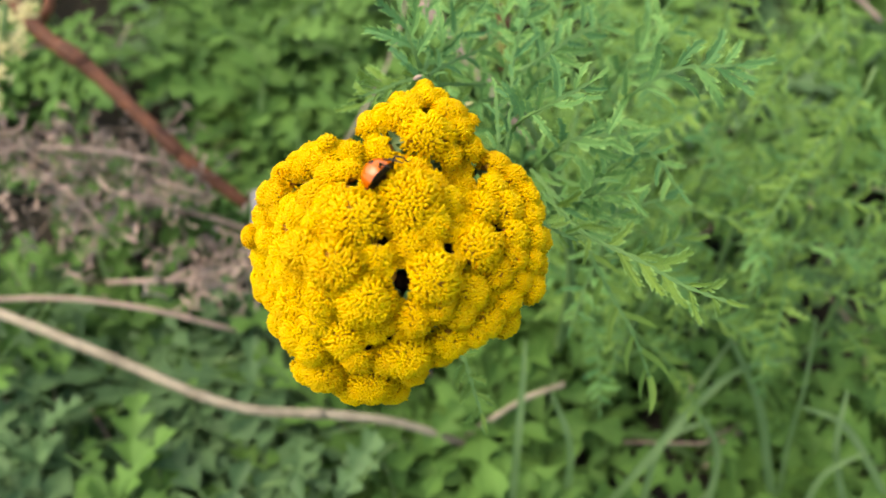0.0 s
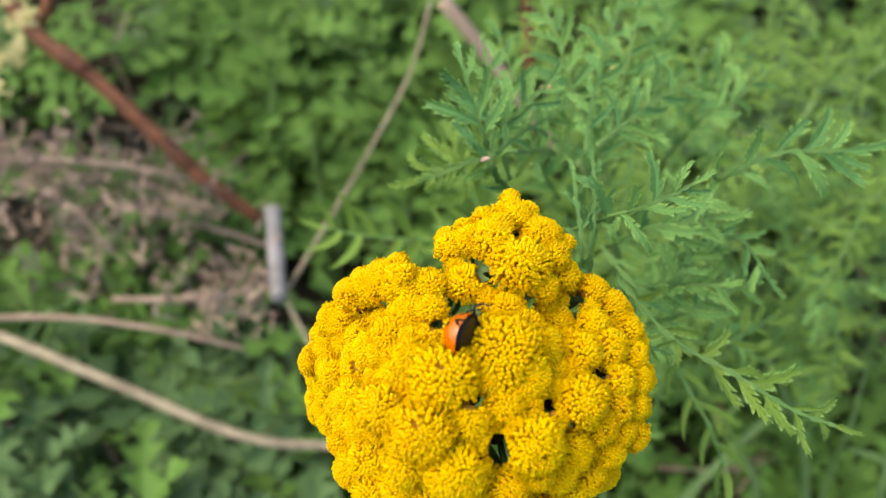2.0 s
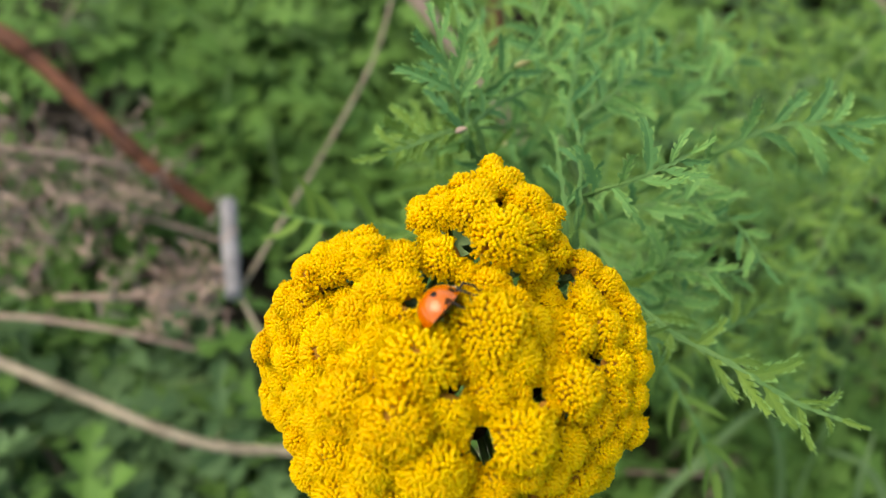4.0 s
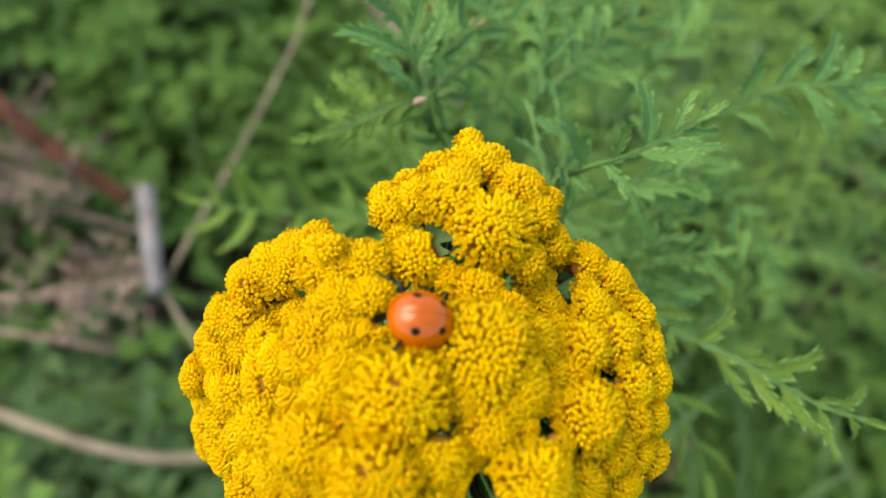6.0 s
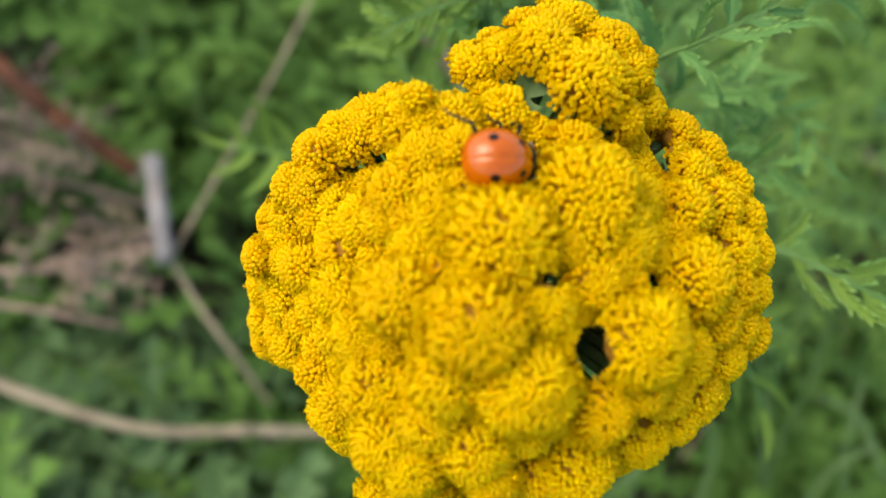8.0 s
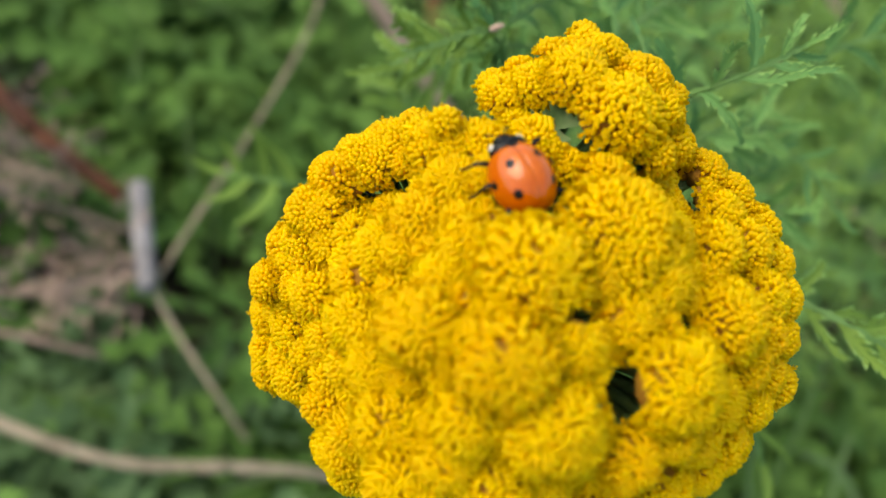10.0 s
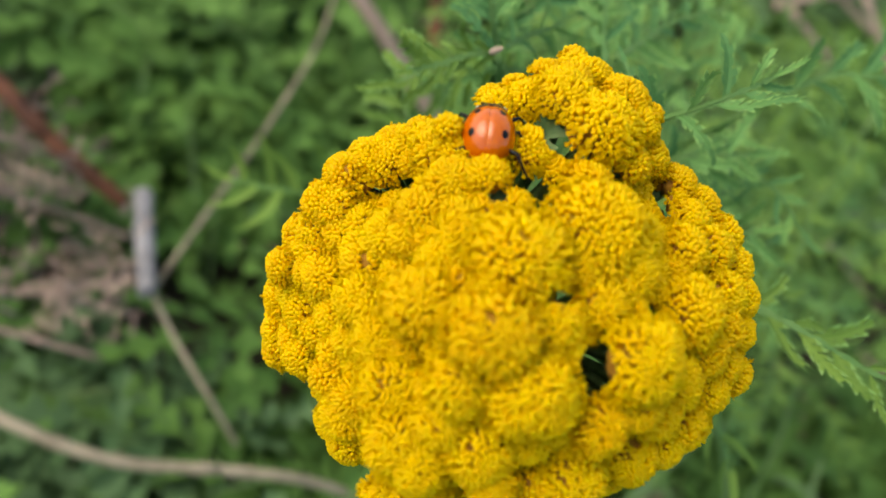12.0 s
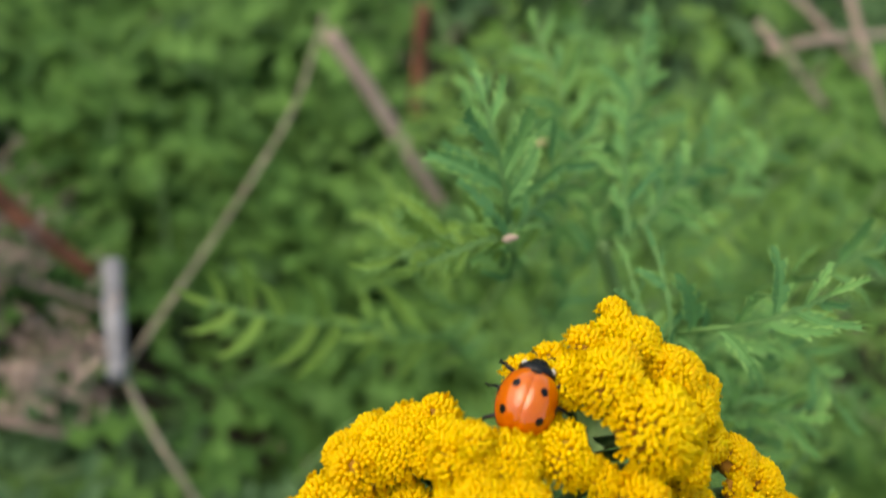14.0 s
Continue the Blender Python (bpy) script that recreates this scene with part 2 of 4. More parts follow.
def grass_cover():
    rnd = random.Random(11)
    s = Shape()
    for i in range(900):
        x, y = rnd.uniform(-0.5, 0.55), rnd.uniform(-0.15, 0.8)
        a, reach, tall = rnd.uniform(0, 6.28), rnd.uniform(0.02, 0.08), rnd.uniform(0.04, 0.12)
        d = Vector((math.cos(a), math.sin(a), 0))
        side = Vector((-d.y, d.x, 0)) * rnd.uniform(0.0006, 0.0017)
        verts = []
        for k in range(6):
            u = k / 5
            p = Vector((x, y, -0.01)) + d * reach * u ** 1.6 + Vector((0, 0, tall * (u - 0.25 * u ** 3)))
            w = side * (1 - u ** 2.2) + side * 0.05
            verts += [tuple(p - w), tuple(p + Vector((0, 0, -0.0006))), tuple(p + w)]
        s.add(verts, [(3 * k + j, 3 * k + j + 1, 3 * k + j + 4, 3 * k + j + 3) for k in range(5) for j in (0, 1)])
    tagged(part("grass_cover", s, GRASS), "thin green grass blades growing between the weeds", "grass", kind="stuff")


def far_meadow():
    """Low tufts of leaves out to where the view never comes near."""
    rnd = random.Random(8)
    s = Shape()
    for i in range(2600):
        a, r = rnd.uniform(0, 6.283), 0.5 + 7.5 * rnd.random() ** 1.6
        x, y = r * math.cos(a), 0.3 + r * math.sin(a)
        if abs(x) < 0.54 and -0.2 < y < 0.84:
            continue
        for k in range(5):
            b, l = k * 1.26 + rnd.uniform(0, 1), rnd.uniform(0.04, 0.10) * (1 + 0.25 * r)
            d, side = np.array((math.cos(b), math.sin(b), 0)), np.array((-math.sin(b), math.cos(b), 0)) * l * 0.16
            root, mid, tip = np.array((x, y, -0.02)), np.array((x, y, 0.55 * l)) + d * l * 0.5, np.array((x, y, 0.5 * l)) + d * l
            s.add([root, mid - side, mid + side, tip, mid - (0, 0, 0.06 * l)], [(0, 1, 4), (0, 4, 2), (1, 3, 4), (4, 3, 2)])
    tagged(part("meadow_cover", s, WEED_LEAF), "rough green meadow weeds spreading away all round", "weeds", kind="stuff")


def litter():
    rnd = random.Random(21)
    s = Shape()
    for i in range(420):
        x, y = rnd.uniform(-0.5, 0.5), rnd.uniform(-0.1, 0.8)
        a, l = rnd.uniform(0, 6.28), rnd.uniform(0.02, 0.09)
        z = rnd.uniform(0.0, 0.03)
        s.tube([(x, y, z), (x + l * 0.5 * math.cos(a), y + l * 0.5 * math.sin(a), z + 0.006), (x + l * math.cos(a + 0.3), y + l * math.sin(a + 0.3), z)], [0.0009, 0.0008, 0.0005], 4)
    tagged(part("dead_stem_litter", s, DRY), "brown dead stems and straw lying among the weeds", "plant litter", kind="stuff")


weed_cover()
grass_cover()
litter()
far_meadow()


# ---- single stems and stalks ----
def stalk(name, label, category, pts, r0, r1, mat, knots=(), group=""):
    s = Shape()
    line = spline(pts, 8)
    n = len(line)
    rnd = random.Random(len(name) + n)
    radii = []
    for i in range(n):
        u = i / (n - 1)
        radii.append((r0 + (r1 - r0) * u) * (1 + rnd.uniform(-0.06, 0.06)))
    s.tube(line, radii, 9)
    ob = tagged(part(name, s, mat), label, category, group)
    for k in knots:
        i = min(n - 2, int(k * n))
        a, d = line[i], (line[i + 1] - line[i]).normalized()
        r = radii[i]
        knot = Shape()
        knot.tube([a - d * 2.2 * r, a - d * 1.2 * r, a, a + d * 1.0 * r, a + d * 2.4 * r], [0.95 * r, 1.08 * r, 1.2 * r, 1.12 * r, 0.95 * r], 10)
        part("knot", knot, mat, ob)
    return ob


stalk("dry_stem", "pale straw-coloured dry stem bent over the weeds", "stem",
      [(-0.2808, 0.2119, 0.0735), (-0.2060, 0.1875, 0.0709), (-0.1479, 0.1633, 0.0740), (-0.0928, 0.1422, 0.0709), (-0.0459, 0.1395, 0.0659), (-0.0163, 0.1392, 0.0542), (0.0206, 0.1348, 0.0284)], 0.0026, 0.0019, STRAW, (0.45, 0.62))
stalk("rust_stalk", "rust-brown upright dead stalk with branching top", "stalk",
      [(-0.2215, 0.3405, 0.1610), (-0.1900, 0.3031, 0.1390), (-0.1663, 0.2872, 0.1297), (-0.1387, 0.2670, 0.1131), (-0.1192, 0.2533, 0.0981), (-0.0969, 0.2449, 0.0758)], 0.0037, 0.0032, RUST_STALK, (0.35, 0.7))
stalk("rust_side_stalk", "rust-brown dead side branch with crumbling tip", "stalk",
      [(-0.1940, 0.3110, 0.1321), (-0.1856, 0.3136, 0.1394), (-0.1807, 0.3246, 0.1517)], 0.0034, 0.002, RUST_STALK)
stalk("cut_stem_stub", "short weathered grey stub of a cut stem", "stem stub",
      [(-0.0811, 0.1964, 0.0925), (-0.0851, 0.2190, 0.0872), (-0.0895, 0.2461, 0.0823)], 0.0036, 0.0039, GREY_WOOD)
stalk("thin_dry_stem", "thin pale dry stem leaning beside a grey stub", "stem",
      [(-0.0816, 0.2033, 0.0796), (-0.0624, 0.2325, 0.0946), (-0.0433, 0.2639, 0.1074), (-0.0253, 0.2979, 0.1214), (-0.0154, 0.3339, 0.1346)], 0.0010, 0.0007, STRAW, (0.4,))
stalk("thin_straw_stem", "thin pale straw stem running down from a grey stub", "stem",
      [(-0.0829, 0.2060, 0.0810), (-0.0712, 0.1862, 0.0753), (-0.0579, 0.1678, 0.0674), (-0.0463, 0.1547, 0.0501)], 0.0011, 0.0011, STRAW)
stalk("curved_dry_stem", "thin curved straw-brown dry stem", "stem",
      [(0.0570, 0.1588, 0.0542), (0.0386, 0.1531, 0.0508), (0.0204, 0.1451, 0.0403), (0.0018, 0.1360, 0.0291), (-0.0134, 0.1285, 0.0130)], 0.0014, 0.0012, STRAW)
stalk("back_stalk", "grey-brown dead stalk standing behind the leaves", "stalk",
      [(-0.0113, 0.3491, 0.1089), (0.0063, 0.3362, 0.0933), (0.0298, 0.3218, 0.0665), (0.0523, 0.3074, 0.0392)], 0.0036, 0.0036, DRY)
stalk("red_brown_stalk", "reddish brown dead stalk standing behind the leaves", "stalk",
      [(0.0313, 0.3709, 0.1097), (0.0330, 0.3559, 0.0887), (0.0350, 0.3398, 0.0670)], 0.0032, 0.0034, RUST_STALK)
for pts in ([(-0.2687, 0.2762, 0.0767), (-0.1838, 0.2599, 0.1020), (-0.1407, 0.2557, 0.0995), (-0.1131, 0.2641, 0.0696)],
            [(-0.2629, 0.2047, 0.0461), (-0.1937, 0.2029, 0.0567), (-0.1469, 0.1987, 0.0543), (-0.1023, 0.1935, 0.0397)],
            [(-0.1715, 0.2643, 0.0581), (-0.1275, 0.2499, 0.0613), (-0.0959, 0.2412, 0.0562)],
            [(-0.2434, 0.1645, 0.0340), (-0.2076, 0.1573, 0.0298), (-0.2038, 0.1512, 0.0146)],
            [(-0.1671, 0.2142, 0.0518), (-0.1276, 0.2106, 0.0613), (-0.0977, 0.2092, 0.0722)]):
    stalk("fallen_dry_stem", "brownish dry stem lying across the weeds", "stem", pts, 0.0015, 0.0012, DRY, (0.3, 0.8), "fallen dry stems")


for pts in ([(0.1860, 0.3646, 0.1286), (0.2023, 0.3477, 0.1228), (0.2251, 0.3346, 0.1089)],
            [(0.1918, 0.3529, 0.1231), (0.2171, 0.3557, 0.1315), (0.2547, 0.3627, 0.1335)],
            [(0.2261, 0.3755, 0.1456), (0.2354, 0.3500, 0.1328), (0.2557, 0.3256, 0.1115)],
            [(0.2009, 0.3871, 0.1341), (0.2203, 0.3696, 0.1287), (0.2453, 0.3448, 0.1203)]):
    stalk("pale_twig", "pale grey-brown dry twig lying behind the leaves", "twig", pts, 0.0022, 0.0014, DRY, (0.5,), "pale dry twigs")


def seed_plume(pts, spread, count, seed):
    """A dead flower spike: many crumpled brownish husks along a line."""
    rnd = random.Random(seed)
    line = spline(pts, 8)
    s = Shape()
    s.tube(line, [0.0008] * len(line), 5)
    for i in range(count):
        p = line[rnd.randrange(len(line))] + Vector([rnd.gauss(0, spread) for _ in range(3)])
        leaf = blade(rnd.uniform(0.006, 0.012), rnd.uniform(0.0007, 0.0018), 3, 0.5, 0.5, 0.3, rnd.random())
        m = np.array(pose(*p, *[rnd.uniform(0, 360) for _ in range(3)]))
        s.add(np.concatenate(leaf.v) @ m[:3, :3].T + m[:3, 3], leaf.f)
    return tagged(part("dead_seed_plume", s, DRY), "dead pinkish brown seed plume lying in the weeds", "seed head", "dead seed plumes", "stuff")


seed_plume([(-0.2101, 0.2660, 0.0939), (-0.1743, 0.2645, 0.0931), (-0.1357, 0.2604, 0.0907)], 0.008, 190, 1)
seed_plume([(-0.2125, 0.2599, 0.0845), (-0.1826, 0.2475, 0.0830), (-0.1634, 0.2284, 0.0718)], 0.014, 190, 2)
seed_plume([(-0.1220, 0.2046, 0.0694), (-0.1046, 0.2068, 0.0765), (-0.0955, 0.2066, 0.0822)], 0.008, 120, 3)
seed_plume([(-0.1529, 0.2628, 0.0804), (-0.1303, 0.2498, 0.0844), (-0.1137, 0.2462, 0.0823)], 0.010, 110, 4)


def long_grass(pts, width):
    """One long arching grass blade with a keel."""
    line = spline(pts, 7)
    s = Shape()
    verts = []
    n = len(line)
    for i, p in enumerate(line):
        d = (line[min(i + 1, n - 1)] - line[max(i - 1, 0)]).normalized()
        side = d.cross(Vector((0, -0.5, 0.86))).normalized() * width * (1 - (i / n) ** 3 * 0.8)
        verts += [tuple(p - side), tuple(p - Vector((0, 0, width * 0.5))), tuple(p + side)]
    s.add(verts, [(3 * k + j, 3 * k + j + 1, 3 * k + j + 4, 3 * k + j + 3) for k in range(n - 1) for j in (0, 1)])
    return tagged(part("grass_blade", s, GRASS), "long arching bluish green grass blade", "grass", "long grass blades")


long_grass([(0.1671, 0.0902, -0.0094), (0.1449, 0.1144, 0.0513), (0.1301, 0.1317, 0.0963), (0.1111, 0.1492, 0.1298)], 0.0022)
long_grass([(0.1588, 0.0902, -0.0094), (0.1519, 0.1230, 0.0564), (0.1487, 0.1397, 0.1010), (0.1451, 0.1548, 0.1331)], 0.0012)
long_grass([(0.0674, 0.1021, 0.0208), (0.0797, 0.1105, 0.0606), (0.1035, 0.1318, 0.0963), (0.1221, 0.1447, 0.1040), (0.1468, 0.1527, 0.0971)], 0.0019)
long_grass([(0.0306, 0.0976, 0.0181), (0.0313, 0.1191, 0.0772), (0.0328, 0.1399, 0.1010), (0.0340, 0.1558, 0.1105)], 0.0017)
for a, b, c in (((0.1795, 0.0970, 0.0411), (0.1614, 0.1157, 0.0869), (0.1616, 0.1339, 0.1093)), ((0.1172, 0.0996, 0.0309), (0.1173, 0.1205, 0.0723), (0.1000, 0.1358, 0.0987)),
                ((0.1945, 0.1009, 0.0550), (0.1661, 0.1237, 0.0916), (0.1455, 0.1299, 0.1011)), ((0.0889, 0.1018, 0.0323), (0.0944, 0.1242, 0.0687), (0.1134, 0.1312, 0.0844)),
                ((0.1544, 0.0906, 0.0373), (0.1565, 0.1072, 0.0761), (0.1706, 0.1141, 0.0918)), ((0.0543, 0.1021, 0.0208), (0.0553, 0.1222, 0.0674), (0.0456, 0.1416, 0.0905))):
    long_grass([a, b, c], 0.0017)
long_grass([(-0.0616, 0.1143, 0.0046), (-0.0377, 0.1317, 0.0382), (-0.0220, 0.1204, 0.0315)], 0.0016)


# ---- leaves ----
LEAFLETS = {}


def pinna(lobes, width, curl, bend, seed):
    """A unit leaflet along +x: a winged midrib that curls, cut into pointed, upturned lobes."""
    rnd = random.Random(seed)
    line, x, z, side = [], 0.0, 0.0, 0.0
    for i in range(lobes + 2):
        u = i / (lobes + 1)
        line.append((x, side, z))
        lean, turn = -curl * u * u + 0.15 * math.sin(5 * u + seed), bend * u
        step = 1.0 / (lobes + 1)
        x, z, side = x + step * math.cos(lean) * math.cos(turn), z + step * math.sin(lean), side + step * math.sin(turn)
    verts, inner, tips = [], [], []
    twist = rnd.uniform(-1.0, 1.0)
    for i, (cx, cy, cz) in enumerate(line):
        u = i / (lobes + 1)
        w = width * (0.56 - 0.26 * u)
        verts += [(cx, cy + w, cz + 0.45 * w), (cx, cy, cz), (cx, cy - w, cz + 0.45 * w)]
    for i in range(lobes + 1):
        a, b = 3 * i, 3 * i + 3
        inner += [(a, a + 1, b + 1, b), (a + 1, a + 2, b + 2, b + 1)]
        if i == 0:
            continue
        u = i / (lobes + 1)
        for k, sgn in ((0, 1), (2, -1)):
            va, vb = Vector(verts[a + k]), Vector(verts[b + k])
            out = 1.15 * width * (0.55 + 0.45 * math.sin(math.pi * min(1.0, u + 0.15))) * rnd.uniform(0.5, 1.45)
            fwd = (vb - va) * rnd.uniform(0.9, 1.5)
            swing = twist * u
            end = Vector((0, sgn * out * math.cos(swing), out * (rnd.uniform(0.05, 0.7) + sgn * math.sin(swing))))
            n = len(verts)
            verts += [tuple(va + fwd * 0.40 + end * 0.62), tuple(va + fwd * 1.25 + end), tuple(va + fwd * 1.0 + end * 0.42), tuple(va + (vb - va) * 0.72)]
            inner.append((a + k, n + 3, n + 2, n) if sgn < 0 else (n + 3, a + k, n, n + 2))
            tips.append((n, n + 2, n + 1) if sgn < 0 else (n + 2, n, n + 1))
    s = Shape()
    s.add(verts, inner + tips)
    return s, len(inner)


def sickle_mesh(kind, mat):
    """Three unit leaflets with smooth edges, narrow and bent like a sickle, along +x."""
    key = ("sickle", kind, mat.name)
    if key not in LEAFLETS:
        s, rows, verts = Shape(), 9, []
        for i in range(rows + 1):
            u = i / rows
            w = 0.085 * (0.45 + 0.55 * math.sin(math.pi * min(1.0, 0.15 + 0.85 * u) ** 0.9)) * (1 - 0.9 * u ** 5)
            x, y, z = u - 0.12 * u ** 3, (0.30, 0.42, 0.20)[kind] * u ** 2, (0.22, 0.05, 0.30)[kind] * u * u
            verts += [(x, y + w, z + 0.4 * w), (x, y, z), (x, y - w, z + 0.4 * w)]
        s.add(verts, [(3 * i + k, 3 * i + k + 1, 3 * i + k + 4, 3 * i + k + 3) for i in range(rows) for k in (0, 1)])
        LEAFLETS[key] = s.mesh("leaflet", mat)
    return LEAFLETS[key]


def leaflet_mesh(kind, mat):
    """Six unit leaflets for each material, shared by all leaves; the tips of the lobes are paler."""
    key = (kind, mat.name)
    if key not in LEAFLETS:
        shape, inner = pinna((6, 6, 5, 6, 7, 5)[kind], (0.088, 0.078, 0.100, 0.084, 0.074, 0.094)[kind],
                             (1.1, 1.9, 0.6, -0.9, 1.5, -1.4)[kind], (0.3, -0.4, 0.6, 0.2, -0.7, 0.0)[kind], kind + 3)
        me = shape.mesh("leaflet", mat, False)
        me.materials.append(LEAF_TIP)
        me.polygons.foreach_set("material_index", [0 if i < inner else 1 for i in range(len(me.polygons))])
        LEAFLETS[key] = me
    return LEAFLETS[key]


def frond(pts, lengths, pairs, parent, mat, normal=(0, -0.5, 0.86), seed=0, angle=48, slim=1.0, sickle=False):
    """A feathery leaf: a rachis with pairs of toothed leaflets, longest where lengths says (base, middle, tip)."""
    rnd = random.Random(seed * 7 + 1)
    line = spline(pts, 8)
    n = len(line) - 1
    s = Shape()
    s.tube(line, [0.00045 - 0.00025 * i / n for i in range(n + 1)], 6)
    wing = []
    for i in range(n + 1):
        d = (line[min(i + 1, n)] - line[max(i - 1, 0)]).normalized()
        across = d.cross(Vector(normal)).normalized() * (0.0006 + 0.0003 * math.sin(i * 2.1 + seed)) * (1 - 0.5 * i / n)
        lift = Vector(normal) * 0.0003
        wing += [line[i] - across + lift, line[i] + Vector(normal) * 0.0001, line[i] + across + lift]
    s.add([tuple(q) for q in wing], [(3 * i + k, 3 * i + k + 1, 3 * i + k + 4, 3 * i + k + 3) for i in range(n) for k in (0, 1)])
    rachis = part("frond", s, RACHIS, parent)
    base, mid, tip = lengths
    up = Vector(normal)
    for i in range(pairs * 2 + 1):
        u = 0.10 + 0.88 * i / (pairs * 2) + (rnd.uniform(-0.2, 0.2) / pairs if i < pairs * 2 else 0)
        u = min(0.985, max(0.02, u))
        k = min(n - 1, int(u * n))
        p = line[k].lerp(line[k + 1], u * n - k)
        d = (line[k + 1] - line[max(k - 1, 0)]).normalized()
        size = (base + (mid - base) * u / 0.5 if u < 0.5 else mid + (tip - mid) * (u - 0.5) / 0.5) * rnd.uniform(0.85, 1.3)
        sideways = d.cross(up).normalized() * (1 if i % 2 else -1)
        a = radians(0 if i == pairs * 2 else angle + rnd.uniform(-12, 12))
        way = d * math.cos(a) + sideways * math.sin(a) + up * rnd.uniform(-0.22, 0.28)
        ob = new("leaflet", sickle_mesh(rnd.randrange(3), mat) if sickle else leaflet_mesh(rnd.randrange(6), mat))
        ob.parent = rachis
        if sickle and i % 2 == 0:
            slim = -abs(slim)
        elif sickle:
            slim = abs(slim)
        ob.matrix_basis = Matrix.Translation(p) @ basis(way, up + Vector((rnd.uniform(-.5, .5), rnd.uniform(-.5, .5), 0))) @ Matrix.Diagonal((size, size * rnd.uniform(0.8, 1.2) * slim, size, 1))
    return rachis


# ---- the flower ----
FLOWER = pose(*(-0.01029, 0.08949, 0.29593), 30.518, 0.005, -0.098)


def floret_kinds():
    """A round closed bud and an open floret with a ragged five-lobed mouth, about one unit across, along +z."""
    sides = 7
    bud_v, bud_f = [], []
    levels = ((-1.3, 0.26), (-0.35, 0.43), (0.05, 0.51), (0.33, 0.43), (0.50, 0.24))
    for z, r in levels:
        bud_v += [(r * math.cos(2 * math.pi * k / sides), r * math.sin(2 * math.pi * k / sides), z) for k in range(sides)]
    bud_v.append((0, 0, 0.56))
    for k in range(sides):
        j = (k + 1) % sides
        for i in range(len(levels) - 1):
            bud_f.append((sides * i + k, sides * i + j, sides * i + sides + j, sides * i + sides + k))
        bud_f.append((sides * (len(levels) - 1) + k, sides * (len(levels) - 1) + j, len(bud_v) - 1))
    op_v, op_f = [], []
    for z, r, off in ((-1.3, 0.20, 0), (0.10, 0.30, 0), (0.38, 0.44, 0), (0.46, 0.58, 0.5)):
        op_v += [(r * math.cos((k + off) * 2 * math.pi / 5), r * math.sin((k + off) * 2 * math.pi / 5), z + 0.06 * ((k * 2) % 3 - 1) * (z > 0.3)) for k in range(5)]
    op_v += [(0.04, 0, 0.30)]
    for k in range(5):
        j = (k + 1) % 5
        op_f += [(k, j, 5 + j, 5 + k), (5 + k, 5 + j, 10 + j, 10 + k), (10 + k, 10 + j, 15 + k), (10 + k, 20, 10 + j)]
    for sgn in (1, -1):
        first = len(op_v)
        for x, z, r in ((0.02, 0.2, 0.13), (0.10, 0.58, 0.13), (0.28, 0.72, 0.11)):
            op_v += [(sgn * x + r * math.cos(w), r * math.sin(w), z + 0.4 * r * math.cos(w) * -sgn) for w in (0, 2.1, 4.2)]
        for i in (0, 3):
            for k in range(3):
                j = (k + 1) % 3
                op_f.append((first + i + k, first + i + j, first + i + 3 + j, first + i + 3 + k))
        op_f.append((first + 6, first + 7, first + 8))
    return (np.array(bud_v), bud_f), (np.array(op_v), op_f)


BUD, OPEN = floret_kinds()


PIECES = {}


def floret_piece(is_open):
    if is_open not in PIECES:
        s = Shape()
        s.add(*(OPEN if is_open else BUD))
        PIECES[is_open] = s.mesh("floret", YELLOW)
    return PIECES[is_open]


